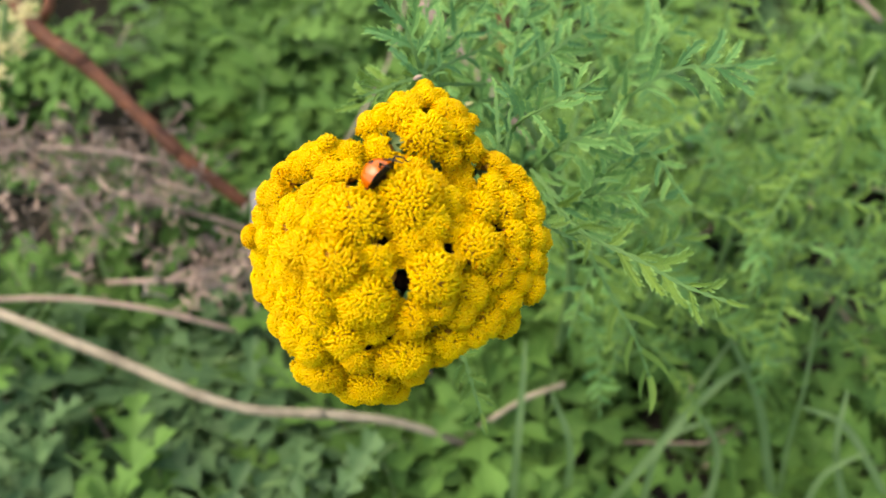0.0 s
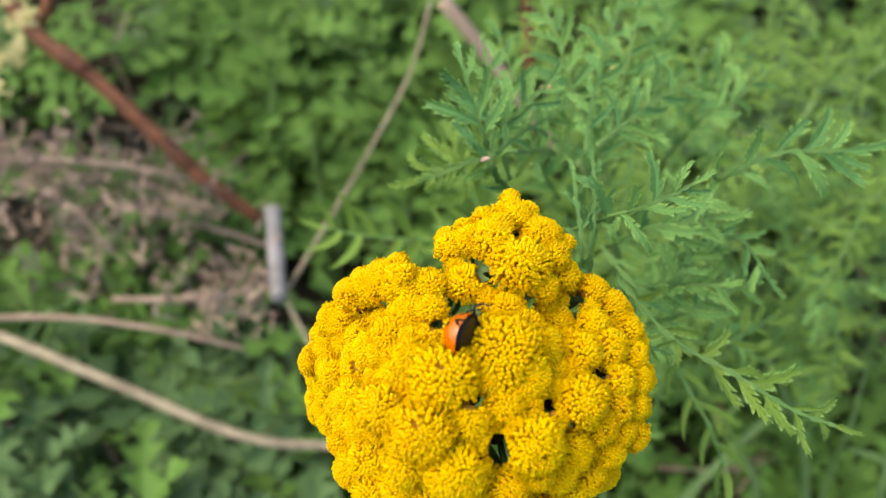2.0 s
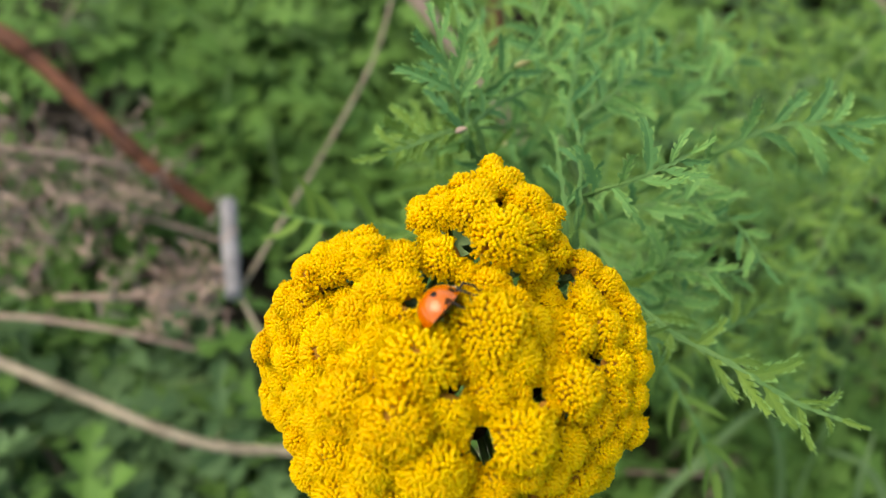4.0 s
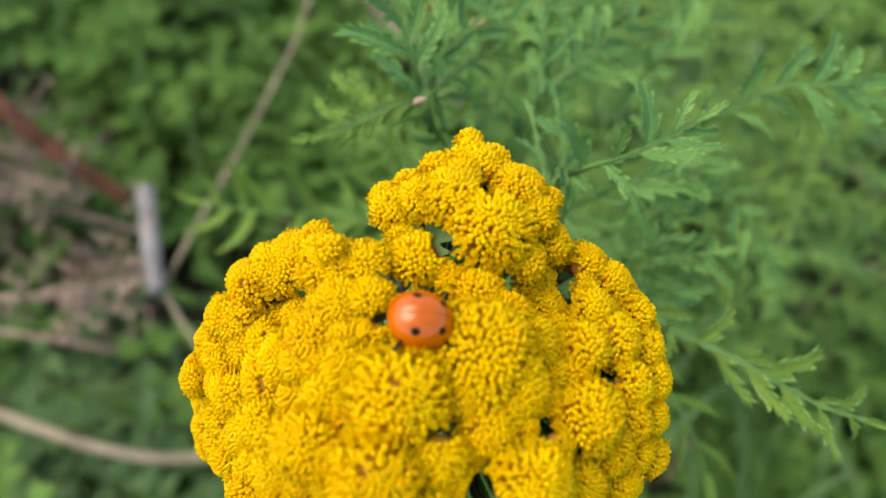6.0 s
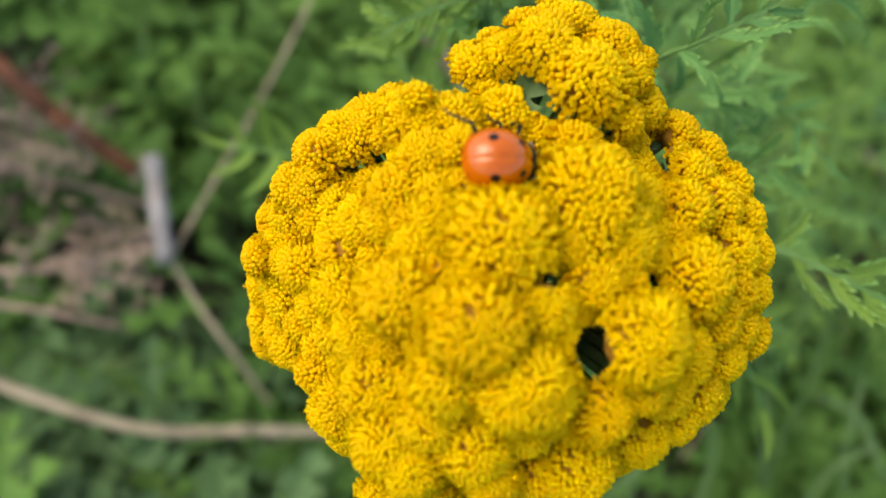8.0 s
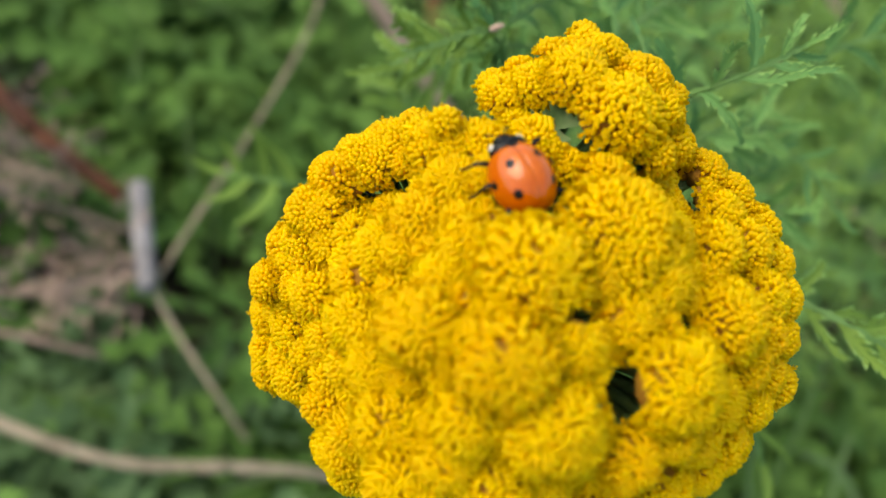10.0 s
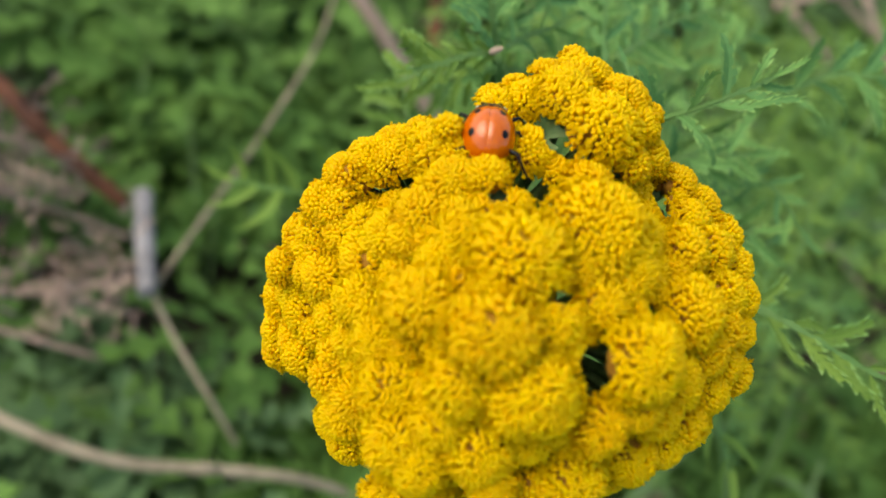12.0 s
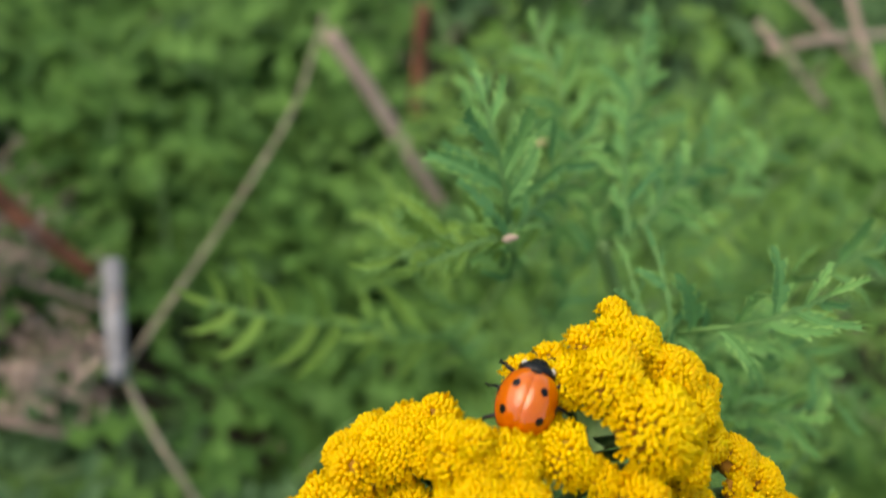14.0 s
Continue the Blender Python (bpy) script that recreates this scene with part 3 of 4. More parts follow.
def capitulum(parent, centre, axis, radius, flat, openness, seed, single=0, coarse=1.0):
    """One small domed flower head: a receptacle on which bead-like florets sit in spirals."""
    rnd = random.Random(seed)
    nx = np.array(basis(axis, (0.2, 1, 0.1)))[:3, :3]
    frame_m = np.stack([nx[:, 1], nx[:, 2], nx[:, 0]], axis=1)
    place, centre = Vector(centre), np.zeros(3)
    squash = np.array([rnd.uniform(0.92, 1.08), rnd.uniform(0.92, 1.08), flat])
    s = Shape()
    rows, seg = 6, 14
    verts = [(0, 0, 0.80)]
    for i in range(1, rows + 1):
        w = math.pi * 0.62 * i / rows
        verts += [(0.80 * math.sin(w) * math.cos(2 * math.pi * k / seg), 0.80 * math.sin(w) * math.sin(2 * math.pi * k / seg), 0.80 * math.cos(w)) for k in range(seg)]
    verts.append((0, 0, -0.9))
    faces = [(0, 1 + k, 1 + (k + 1) % seg) for k in range(seg)]
    for i in range(rows - 1):
        for k in range(seg):
            a, b = 1 + i * seg, 1 + (k + 1) % seg + i * seg
            faces.append((a + k, a + k + seg, b + seg, b))
    end = len(verts) - 1
    faces += [(end, 1 + (rows - 1) * seg + (k + 1) % seg, 1 + (rows - 1) * seg + k) for k in range(seg)]
    s.add((np.array(verts) * squash * radius) @ frame_m.T + centre, faces)
    head = part("capitulum", s, OCHRE, parent)
    head.location = place
    bead = 0.00063 * coarse * (0.95 + 0.1 * rnd.random())
    reach = math.radians(100)
    area = 2 * math.pi * (1 - math.cos(reach)) * radius * radius
    count = int(area / (bead * bead) * 1.28)
    fl = Shape()
    for i in range(count):
        c = 1 - (1 - math.cos(reach)) * (i + 0.5) / count
        w = i * 2.39996 + rnd.gauss(0, 0.05)
        sn = math.sqrt(max(0, 1 - c * c))
        unit = np.array([sn * math.cos(w), sn * math.sin(w), c])
        lump = 1 + 0.10 * noise.noise(Vector(unit * 2.0) + Vector((seed * 3.1, 0, 0)))
        thin = noise.noise(Vector(unit * 2.6) + Vector((0, seed * 2.3, 0)))
        if thin > 0.42 and i >= single and rnd.random() < 0.35:
            continue
        pt = unit * squash * radius * lump * rnd.uniform(0.97, 1.02 + 0.10 * openness)
        if in_gap(frame_m @ pt + np.array(place)):
            continue
        normal = unit / squash
        normal = normal / np.linalg.norm(normal) + np.array([rnd.gauss(0, 0.07) for _ in range(3)])
        normal /= np.linalg.norm(normal)
        side = np.cross(normal, (0.31, 0.77, 0.55))
        side /= np.linalg.norm(side)
        other = np.cross(normal, side)
        m = np.stack([side, other, normal], axis=1)
        is_open = rnd.random() < openness * max(0.02, min(1.0, ((1 - c) - 0.25) / 0.55)) + 0.6 * (c < 0.4)
        v, f = OPEN if is_open else BUD
        size = bead * (1.18 if is_open else 1.0) * rnd.uniform(0.88, 1.1) * (1.06 - 0.18 * min(1.0, (1 - c) / 0.9))
        high = rnd.uniform(1.0, 1.3) if is_open else rnd.uniform(0.9, 1.15)
        if i < single:
            ob = new("floret", floret_piece(is_open))
            ob.parent = head
            turn = Matrix((frame_m @ m).tolist()).to_4x4()
            ob.matrix_basis = Matrix.Translation(frame_m @ pt + centre) @ turn @ Matrix.Diagonal((size * 0.96, size * 0.96, size * high, 1))
            continue
        v = (v * (size * (0.9 if is_open else 0.98), size * (0.9 if is_open else 0.98), size * high)) @ m.T + pt
        fl.add(v @ frame_m.T + centre, f)
    beads = part("floret_cover", fl, YELLOW, head)
    tagged(beads, kind="stuff")
    return head


# The branches of the domed cluster: x, y, z and radius of each small head in millimetres, and how coarse its florets are where they differ.
BRANCHES = []
BRANCHES.append(((6.9, 31.0, 3.3, 1.40), (7.6, 27.9, 8.2, 1.93), (3.5, 24.0, 10.9, 3.77), (0.2, 23.6, 7.8, 3.06), (-3.2, 22.6, 7.0, 2.51),
                 (7.3, 20.4, 12.4, 4.83, 1.04), (11.3, 24.7, 8.7, 3.49), (13.0, 22.0, 9.6, 2.91), (15.5, 23.8, 8.3, 1.36), (15.2, 18.5, 8.2, 2.71),
                 (11.3, 16.8, 12.4, 2.43), (4.7, 26.4, 10.0, 2.24), (-3.7, 24.1, 5.1, 2.03), (-0.9, 25.7, 5.5, 1.89)))  # top
BRANCHES.append(((2.4, 27.5, 6.7, 2.03), (6.7, 30.7, 3.0, 1.37), (6.9, 30.0, 4.6, 1.50), (7.2, 28.8, 6.2, 1.70), (9.3, 28.6, 5.0, 1.90),
                 (5.2, 28.4, 5.6, 1.80)))  # top
BRANCHES.append(((-0.9, 17.3, 11.7, 2.98), (-6.8, 16.5, 12.2, 2.98), (-10.7, 16.5, 9.5, 3.14), (-15.7, 15.6, 3.1, 3.26), (-19.0, 13.4, 2.2, 2.81),
                 (-9.6, 12.8, 13.6, 3.27), (-6.3, 13.5, 15.8, 2.38), (-21.4, 9.8, 2.6, 3.04), (-23.5, 7.0, 0.6, 2.61), (-6.5, 9.8, 17.3, 1.81),
                 (-3.4, 10.4, 17.3, 1.80), (-25.3, 6.6, -2.9, 2.41), (-23.2, 10.4, 2.1, 2.45), (-20.2, 14.0, 2.8, 2.45)))  # upper left
BRANCHES.append(((-17.3, 16.2, 2.9, 2.47), (-14.1, 18.0, 3.1, 2.34), (-12.0, 18.4, 7.9, 1.85), (-20.8, 14.5, -0.5, 2.42), (-18.1, 16.5, -0.0, 2.44),
                 (-15.1, 18.0, 2.5, 2.46), (-12.0, 19.5, 3.6, 2.08)))  # upper left
BRANCHES.append(((-12.8, 9.0, 13.1, 3.18), (-15.9, 6.5, 10.1, 3.13), (-18.2, 3.3, 8.6, 2.82), (-9.5, 7.2, 19.3, 2.54), (-22.3, 1.5, 3.9, 2.90),
                 (-24.2, -2.5, -2.8, 3.02), (-24.2, -7.0, -5.0, 3.18), (-18.9, -0.7, 10.5, 2.68), (-26.9, -1.5, -10.3, 2.72), (-27.0, -6.4, -10.5, 2.57),
                 (-27.3, 2.4, -1.0, 2.08), (-10.6, 18.9, 13.3, 1.50), (-26.7, -5.3, -11.3, 2.61), (-26.7, -8.7, -11.4, 2.61)))  # left
BRANCHES.append(((-27.5, 2.7, -6.1, 1.94), (-23.8, -3.3, -5.6, 2.50), (-22.2, -9.4, -6.4, 2.38), (-25.9, -0.8, -6.9, 2.10), (-24.9, -6.3, -7.9, 2.40),
                 (-15.9, 3.2, 6.7, 2.40), (-14.4, 10.2, 4.0, 2.40), (-19.3, 3.5, 3.0, 2.40), (-14.4, 2.6, 11.9, 2.40), (-17.1, 1.3, 6.9, 2.40),
                 (-20.6, 6.8, 3.5, 2.40), (-21.5, 1.5, 3.8, 2.60), (-20.6, -3.0, 4.4, 2.70), (-20.2, -7.7, 4.8, 2.70), (-18.4, -12.0, 9.6, 2.80),
                 (-18.7, 4.9, 6.3, 2.20), (-18.6, 8.0, 5.1, 2.20), (-22.4, -5.2, -1.2, 2.60), (-17.6, -1.6, 11.5, 2.60), (-19.3, -0.6, 8.2, 2.40),
                 (-22.9, 4.5, 0.8, 2.20), (-19.0, -5.3, 8.5, 2.50), (-14.1, 6.3, 12.8, 2.40), (-16.5, -5.8, 14.5, 2.60)))  # left
BRANCHES.append(((4.5, 7.6, 20.5, 5.72, 1.15), (5.4, 13.7, 15.0, 2.80), (8.2, 10.8, 16.9, 2.79), (11.0, 8.0, 16.6, 3.00), (8.6, 3.9, 21.1, 3.12),
                 (13.8, 10.8, 9.5, 3.10, 0.78), (2.0, 4.3, 23.1, 2.25), (6.7, 2.3, 22.1, 2.27)))  # centre
BRANCHES.append(((-4.6, 4.7, 24.1, 4.90, 1.22), (-13.6, -0.3, 21.0, 3.97, 1.15), (-7.5, -2.6, 26.5, 4.51, 1.22), (-1.1, -1.6, 24.6, 3.33), (-2.7, -8.3, 24.5, 5.08, 1.15),
                 (-11.7, 3.6, 19.2, 2.74, 1.10), (-7.1, 1.1, 24.9, 2.42), (0.9, -4.5, 24.3, 2.22)))  # front
BRANCHES.append(((20.4, 15.4, 5.8, 2.87), (23.5, 12.8, 6.1, 2.86), (19.4, 10.7, 11.7, 2.77), (26.0, 9.4, 8.0, 2.49), (17.4, 7.1, 14.9, 3.03, 1.10),
                 (21.7, 7.2, 12.4, 3.41), (26.3, 5.6, 10.5, 2.46), (15.6, 4.0, 16.1, 2.35), (25.3, 11.6, 4.2, 2.55), (27.2, 6.9, 6.5, 2.52),
                 (18.1, 16.5, 4.5, 2.32)))  # right upper
BRANCHES.append(((16.4, 0.1, 19.5, 3.90, 1.05), (26.9, 1.9, 11.3, 2.44), (23.0, 2.3, 14.4, 2.83), (22.6, -1.7, 14.7, 2.93), (26.5, -2.2, 12.0, 2.21),
                 (19.9, -4.5, 16.7, 2.68), (26.9, -7.3, 10.8, 2.23), (24.0, -5.9, 13.2, 2.42), (21.8, -9.1, 13.9, 2.73), (15.1, -7.6, 18.9, 3.38),
                 (28.3, 1.5, 7.6, 2.50), (27.5, -3.1, 8.2, 2.49), (26.6, -8.2, 8.2, 2.27), (21.8, -13.5, 10.1, 2.69)))  # right
BRANCHES.append(((8.5, -4.9, 25.1, 4.36, 1.10), (4.6, 0.4, 23.3, 2.76), (13.2, -11.2, 19.1, 2.85), (18.2, -12.7, 14.7, 3.25), (11.5, -16.3, 16.5, 3.22),
                 (15.9, -15.2, 15.4, 2.60), (5.5, -11.8, 22.6, 3.30), (9.6, -9.9, 22.8, 2.48), (9.8, -18.6, 13.8, 2.62)))  # low right
BRANCHES.append(((4.1, -18.6, 17.7, 4.05, 1.10), (-2.9, -24.1, 11.7, 4.53), (-11.0, -21.8, 13.8, 4.13), (-6.7, -15.0, 20.3, 3.75, 1.05), (-4.7, -18.7, 19.3, 2.74),
                 (0.5, -19.4, 17.4, 2.88), (-1.6, -14.1, 20.5, 2.50), (1.4, -12.2, 21.4, 2.07), (0.7, -26.1, 7.9, 3.17), (-6.3, -26.0, 8.7, 3.16),
                 (4.8, -22.2, 12.0, 2.87)))  # low
BRANCHES.append(((-14.3, -14.9, 17.7, 4.04), (-15.3, -9.7, 16.7, 3.85), (-9.8, -7.9, 23.7, 3.26, 1.10), (-16.7, -4.7, 15.0, 3.25), (-11.0, -12.1, 21.2, 3.00),
                 (-12.4, -17.2, 18.8, 3.17), (-21.3, -10.1, 5.2, 2.31), (-19.2, -17.1, -5.0, 2.77), (-17.5, -19.7, -4.6, 2.77), (-20.5, -12.3, -4.1, 2.47),
                 (-14.0, -22.3, 10.6, 3.12), (-19.4, -14.1, 7.9, 2.95), (-23.9, -8.6, -4.4, 2.93)))  # low left

# Gaps between the heads: x, y, z, reach across and reach along the cluster's axis, in millimetres.
GAPS = ((3.3, -5.7, 27.5, 1.7, 2.6, 9), (1.8, 19.1, 14.0, 1.25, 1.7, 6), (7.3, 25.3, 13.0, 1.15, 0.9, 5), (18.3, 14.8, 9.3, 0.7, 1.2, 5), (20.3, 3.4, 18.4, 1.3, 0.9, 5),
        (11.3, -0.2, 22.3, 1.1, 1.2, 6), (-17.2, 12.2, 6.5, 1.8, 0.8, 2.6), (-18.7, 3.8, 9.6, 0.6, 1.2, 2.6), (1.3, -15.5, 22.0, 0.7, 0.45, 4), (11.3, -14.2, 20.1, 0.9, 0.6, 5),
        (-0.4, 1.0, 26.0, 1.6, 0.7, 4), (-5.5, 11.6, 17.5, 1.2, 0.9, 6), (9.2, 14.9, 15.7, 0.9, 0.8, 5), (-22.3, 4.1, 5.6, 1.5, 0.45, 2.4), (-2.1, -17.2, 21.6, 1.2, 0.6, 4), (14.8, -2.9, 21.0, 0.7, 0.9, 4))


def in_gap(p):
    for x, y, z, across, up, deep in GAPS:
        if ((p[0] * 1000 - x) / across) ** 2 + ((p[1] * 1000 - y) / up) ** 2 + ((p[2] * 1000 - z) / deep) ** 2 < 1:
            return True
    return False


BIGGEST = max(row[3] for rows in BRANCHES for row in rows)


def small_heads():
    """Smaller heads, set deeper, that fill the room between neighbouring heads of the branches, but not the gaps."""
    known = [(Vector(row[:3]), row[3], k) for k, rows in enumerate(BRANCHES) for row in rows]
    fill = []
    for i, (a, ra, branch) in enumerate(known):
        for b, rb, other in known[:i]:
            if (a - b).length > 1.45 * (ra + rb):
                continue
            mid = a.lerp(b, ra / (ra + rb))
            mid -= (mid - Vector((0, 0, -16))).normalized() * 0.85
            if any(math.hypot(mid.x - gap[0], mid.y - gap[1]) < max(gap[3:5]) + 0.6 for gap in GAPS) or any((mid - c).length < 0.78 * r + 0.8 for c, r, _ in known) or any((mid - c).length < 2.3 for c, r, _ in fill):
                continue
            fill.append((mid, 1.9, branch))
    for c, r, branch in fill:
        BRANCHES[branch] = tuple(BRANCHES[branch]) + ((*c, r, 0.88),)


small_heads()


def flower():
    plant = thing("yarrow", "yellow yarrow with a dense domed flower cluster on a green stem", "flower")
    plant.matrix_world = FLOWER
    hub = Vector((0.001, -0.001, -0.030))
    s = Shape()
    inv = FLOWER.inverted()
    foot = inv @ Vector((-0.0158, 0.1858, -0.0150))
    mid = inv @ Vector((-0.0142, 0.1425, 0.1954))
    line = spline([foot, mid, hub + Vector((0, 0, -0.03)), hub], 8)
    s.tube(line, [0.0026 - 0.0008 * i / len(line) for i in range(len(line))], 8)
    part("stem", s, STEM_GREEN, plant, "ribbed green stem")
    leaf_rnd = random.Random(9)
    for x, y, z, size, turn in ((0.2, 17.4, 11.0, 0.0062, 60), (2.6, 20.2, 9.0, 0.0050, 200), (-6.6, 10.4, 14.0, 0.0045, 35), (8.2, 14.0, 10.5, 0.0045, 80), (17.6, 13.6, 4.0, 0.0055, 75), (-16.8, 11.0, 1.0, 0.0040, 20)):
        leaf = lobed_blade(leaf_rnd, size, size * 0.42, 3, 0.15)
        bract = part("bract", leaf, STEM_GREEN, plant, "small green leaf between the heads")
        bract.matrix_basis = pose(x * 0.001, y * 0.001, z * 0.001, 0, -12, turn)
    # Dark cores added below the gaps; their colour stands in for the shade inside.
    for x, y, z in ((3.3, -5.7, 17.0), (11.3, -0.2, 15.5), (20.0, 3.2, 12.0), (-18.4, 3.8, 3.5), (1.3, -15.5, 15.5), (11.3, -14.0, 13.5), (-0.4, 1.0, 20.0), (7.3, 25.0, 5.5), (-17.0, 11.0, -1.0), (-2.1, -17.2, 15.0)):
        dark_core = Shape()
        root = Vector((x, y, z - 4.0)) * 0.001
        dark_core.tube([root + Vector((0.0002 * math.sin(3 * k + x), 0.0002 * math.cos(2 * k + y), 0.0006 * k)) for k in range(8)],
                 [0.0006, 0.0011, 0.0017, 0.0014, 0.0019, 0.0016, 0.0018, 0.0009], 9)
        part("gap_shade_core", dark_core, GAP_SHADE, plant, "dark brown core added as the shade in a gap between the heads")
    seed = 0
    for branch, rows in enumerate(BRANCHES):
        centre = sum((Vector(row[:3]) for row in rows), Vector()) / len(rows) * 0.001
        fork = hub.lerp(centre, 0.45) + Vector((0, 0, -0.004))
        b = Shape()
        b.tube(spline([hub, hub.lerp(fork, 0.5) + Vector((0, 0, -0.002)), fork], 4), [0.0012] * 9, 6)
        part("branch", b, STEM_GREEN, plant)
        for x, y, z, r, *rest in rows:
            seed += 1
            coarse = rest[0] if rest else 0.97
            openness = 0.05 + 0.35 * ((seed * 0.618) % 1.0)
            c = Vector((x, y, z)) * 0.001
            axis = (c - Vector((0.0, 0.0, -0.016))).normalized()
            p = Shape()
            p.tube(spline([fork, (fork + c) / 2 - axis * 0.003, c - axis * 0.002], 4), [0.0006] * 9, 5)
            part("pedicel", p, STEM_GREEN, plant)
            head = capitulum(plant, c, axis, r * 0.001, 0.84, openness, seed, 290 if r == BIGGEST else 0, coarse)
            if seed == 1:
                cam.data.dof.focus_object = head  # the upper heads are sharpest
    return plant


yarrow = flower()


def yarrow_leaves():
    """The grey-green feathery leaves that grow round the flower."""
    shoot = thing("yarrow_shoot", "leafy yarrow shoot with grey-green feathery leaves", "plant")
    s = Shape()
    s.tube(spline([(0.0611, 0.1993, -0.0150), (0.0469, 0.1567, 0.1574), (0.0342, 0.1530, 0.2248), (0.0266, 0.1437, 0.2542), (0.0165, 0.1481, 0.2742)], 8), [0.0020 - 0.0010 * i / 33 for i in range(33)], 7)
    part("stem", s, STEM_GREEN, shoot, "slender green stem")
    away = (-0.00, -0.51, 0.86)
    frond([(-0.0018, 0.1425, 0.2744), (-0.0049, 0.1422, 0.2881), (-0.0078, 0.1460, 0.2962), (-0.0106, 0.1537, 0.3007)], (0.007, 0.01, 0.007), 4, shoot, BLUE_LEAF, away, 1, 40)
    frond([(0.0010, 0.1445, 0.2720), (-0.0017, 0.1508, 0.2816), (0.0024, 0.1520, 0.2881), (0.0084, 0.1572, 0.2911)], (0.006, 0.009, 0.006), 4, shoot, BLUE_LEAF, away, 2, 44)
    frond([(0.0131, 0.1299, 0.2751), (0.0168, 0.1225, 0.2939), (0.0214, 0.1200, 0.3017), (0.0262, 0.1205, 0.3056), (0.0301, 0.1218, 0.3075)], (0.006, 0.009, 0.006), 5, shoot, BLUE_LEAF, away, 3, 44)
    frond([(0.0372, 0.1463, 0.2557), (0.0431, 0.1365, 0.2848), (0.0521, 0.1380, 0.2927), (0.0607, 0.1381, 0.2939), (0.0661, 0.1376, 0.2948)], (0.008, 0.011, 0.008), 6, shoot, BLUE_LEAF, away, 4, 42)
    frond([(0.0244, 0.1234, 0.2655), (0.0309, 0.1046, 0.2776), (0.0407, 0.0962, 0.2808), (0.0503, 0.0886, 0.2821), (0.0588, 0.0853, 0.2813)], (0.006, 0.009, 0.005), 7, shoot, FRESH_LEAF, away, 5, 42, 1.0)
    frond([(0.0386, 0.1217, 0.2412), (0.0437, 0.1090, 0.2396), (0.0485, 0.0980, 0.2389), (0.0528, 0.0880, 0.2330)], (0.008, 0.012, 0.008), 4, shoot, FRESH_LEAF, away, 6, 55, 1.0, True)
    frond([(-0.0038, 0.1207, 0.2174), (0.0046, 0.0943, 0.2367), (0.0071, 0.0831, 0.2417), (0.0092, 0.0752, 0.2428)], (0.005, 0.007, 0.005), 4, shoot, FRESH_LEAF, away, 7, 40)
    frond([(0.0277, 0.1457, 0.2438), (0.0364, 0.1331, 0.2538), (0.0419, 0.1310, 0.2642), (0.0478, 0.1329, 0.2711)], (0.007, 0.01, 0.006), 6, shoot, BLUE_LEAF, away, 8, 45)
    frond([(0.0246, 0.1538, 0.2485), (0.0278, 0.1686, 0.2573), (0.0317, 0.1807, 0.2644), (0.0364, 0.1981, 0.2689)], (0.008, 0.011, 0.007), 7, shoot, BLUE_LEAF, away, 9, 45)
    frond([(0.0226, 0.1340, 0.2601), (0.0299, 0.1210, 0.2641), (0.0373, 0.1200, 0.2693), (0.0443, 0.1178, 0.2738)], (0.006, 0.009, 0.006), 6, shoot, BLUE_LEAF, away, 10, 45)
    frond([(0.0153, 0.1619, 0.2533), (0.0180, 0.1705, 0.2642), (0.0150, 0.1824, 0.2712), (0.0106, 0.1970, 0.2740)], (0.008, 0.011, 0.007), 7, shoot, BLUE_LEAF, away, 11, 45)
    frond([(0.0114, 0.1560, 0.2672), (-0.0032, 0.1493, 0.2749), (-0.0128, 0.1448, 0.2781), (-0.0196, 0.1419, 0.2763)], (0.007, 0.01, 0.007), 5, shoot, FRESH_LEAF, away, 12, 48)
    # the paler leaf that reaches out under the cluster
    frond([(0.0073, 0.1619, 0.2052), (-0.0094, 0.1637, 0.2079), (-0.0252, 0.1631, 0.2093), (-0.0391, 0.1648, 0.2091), (-0.0498, 0.1686, 0.2062)], (0.012, 0.0155, 0.009), 6, shoot, FRESH_LEAF, away, 13, 72, 1.0, True)
    frond([(0.0190, 0.1654, 0.2283), (0.0109, 0.1686, 0.2460), (0.0059, 0.1798, 0.2574), (0.0007, 0.1927, 0.2638)], (0.009, 0.012, 0.006), 6, shoot, BLUE_LEAF, away, 14, 42)
    frond([(0.0310, 0.1717, 0.2232), (0.0164, 0.1709, 0.2429), (0.0066, 0.1607, 0.2521)], (0.006, 0.009, 0.006), 4, shoot, BLUE_LEAF, away, 15, 42)
    frond([(0.0541, 0.1953, 0.2076), (0.0523, 0.2098, 0.2278), (0.0521, 0.2212, 0.2406), (0.0534, 0.2327, 0.2478)], (0.006, 0.008, 0.004), 8, shoot, BLUE_LEAF, away, 16, 40)
    frond([(0.0136, 0.1661, 0.2094), (-0.0006, 0.1669, 0.2181), (-0.0083, 0.1748, 0.2267), (-0.0099, 0.1813, 0.2303)], (0.009, 0.013, 0.008), 5, shoot, FRESH_LEAF, away, 17, 45, 0.9)
    frond([(0.0434, 0.1964, 0.2234), (0.0322, 0.2030, 0.2364), (0.0235, 0.2095, 0.2439), (0.0161, 0.2167, 0.2463)], (0.006, 0.009, 0.006), 5, shoot, FRESH_LEAF, away, 18, 42)
    frond([(0.0515, 0.1823, 0.2231), (0.0579, 0.1897, 0.2351), (0.0627, 0.1955, 0.2459), (0.0686, 0.2019, 0.2512)], (0.007, 0.010, 0.006), 5, shoot, BLUE_LEAF, away, 19, 42)
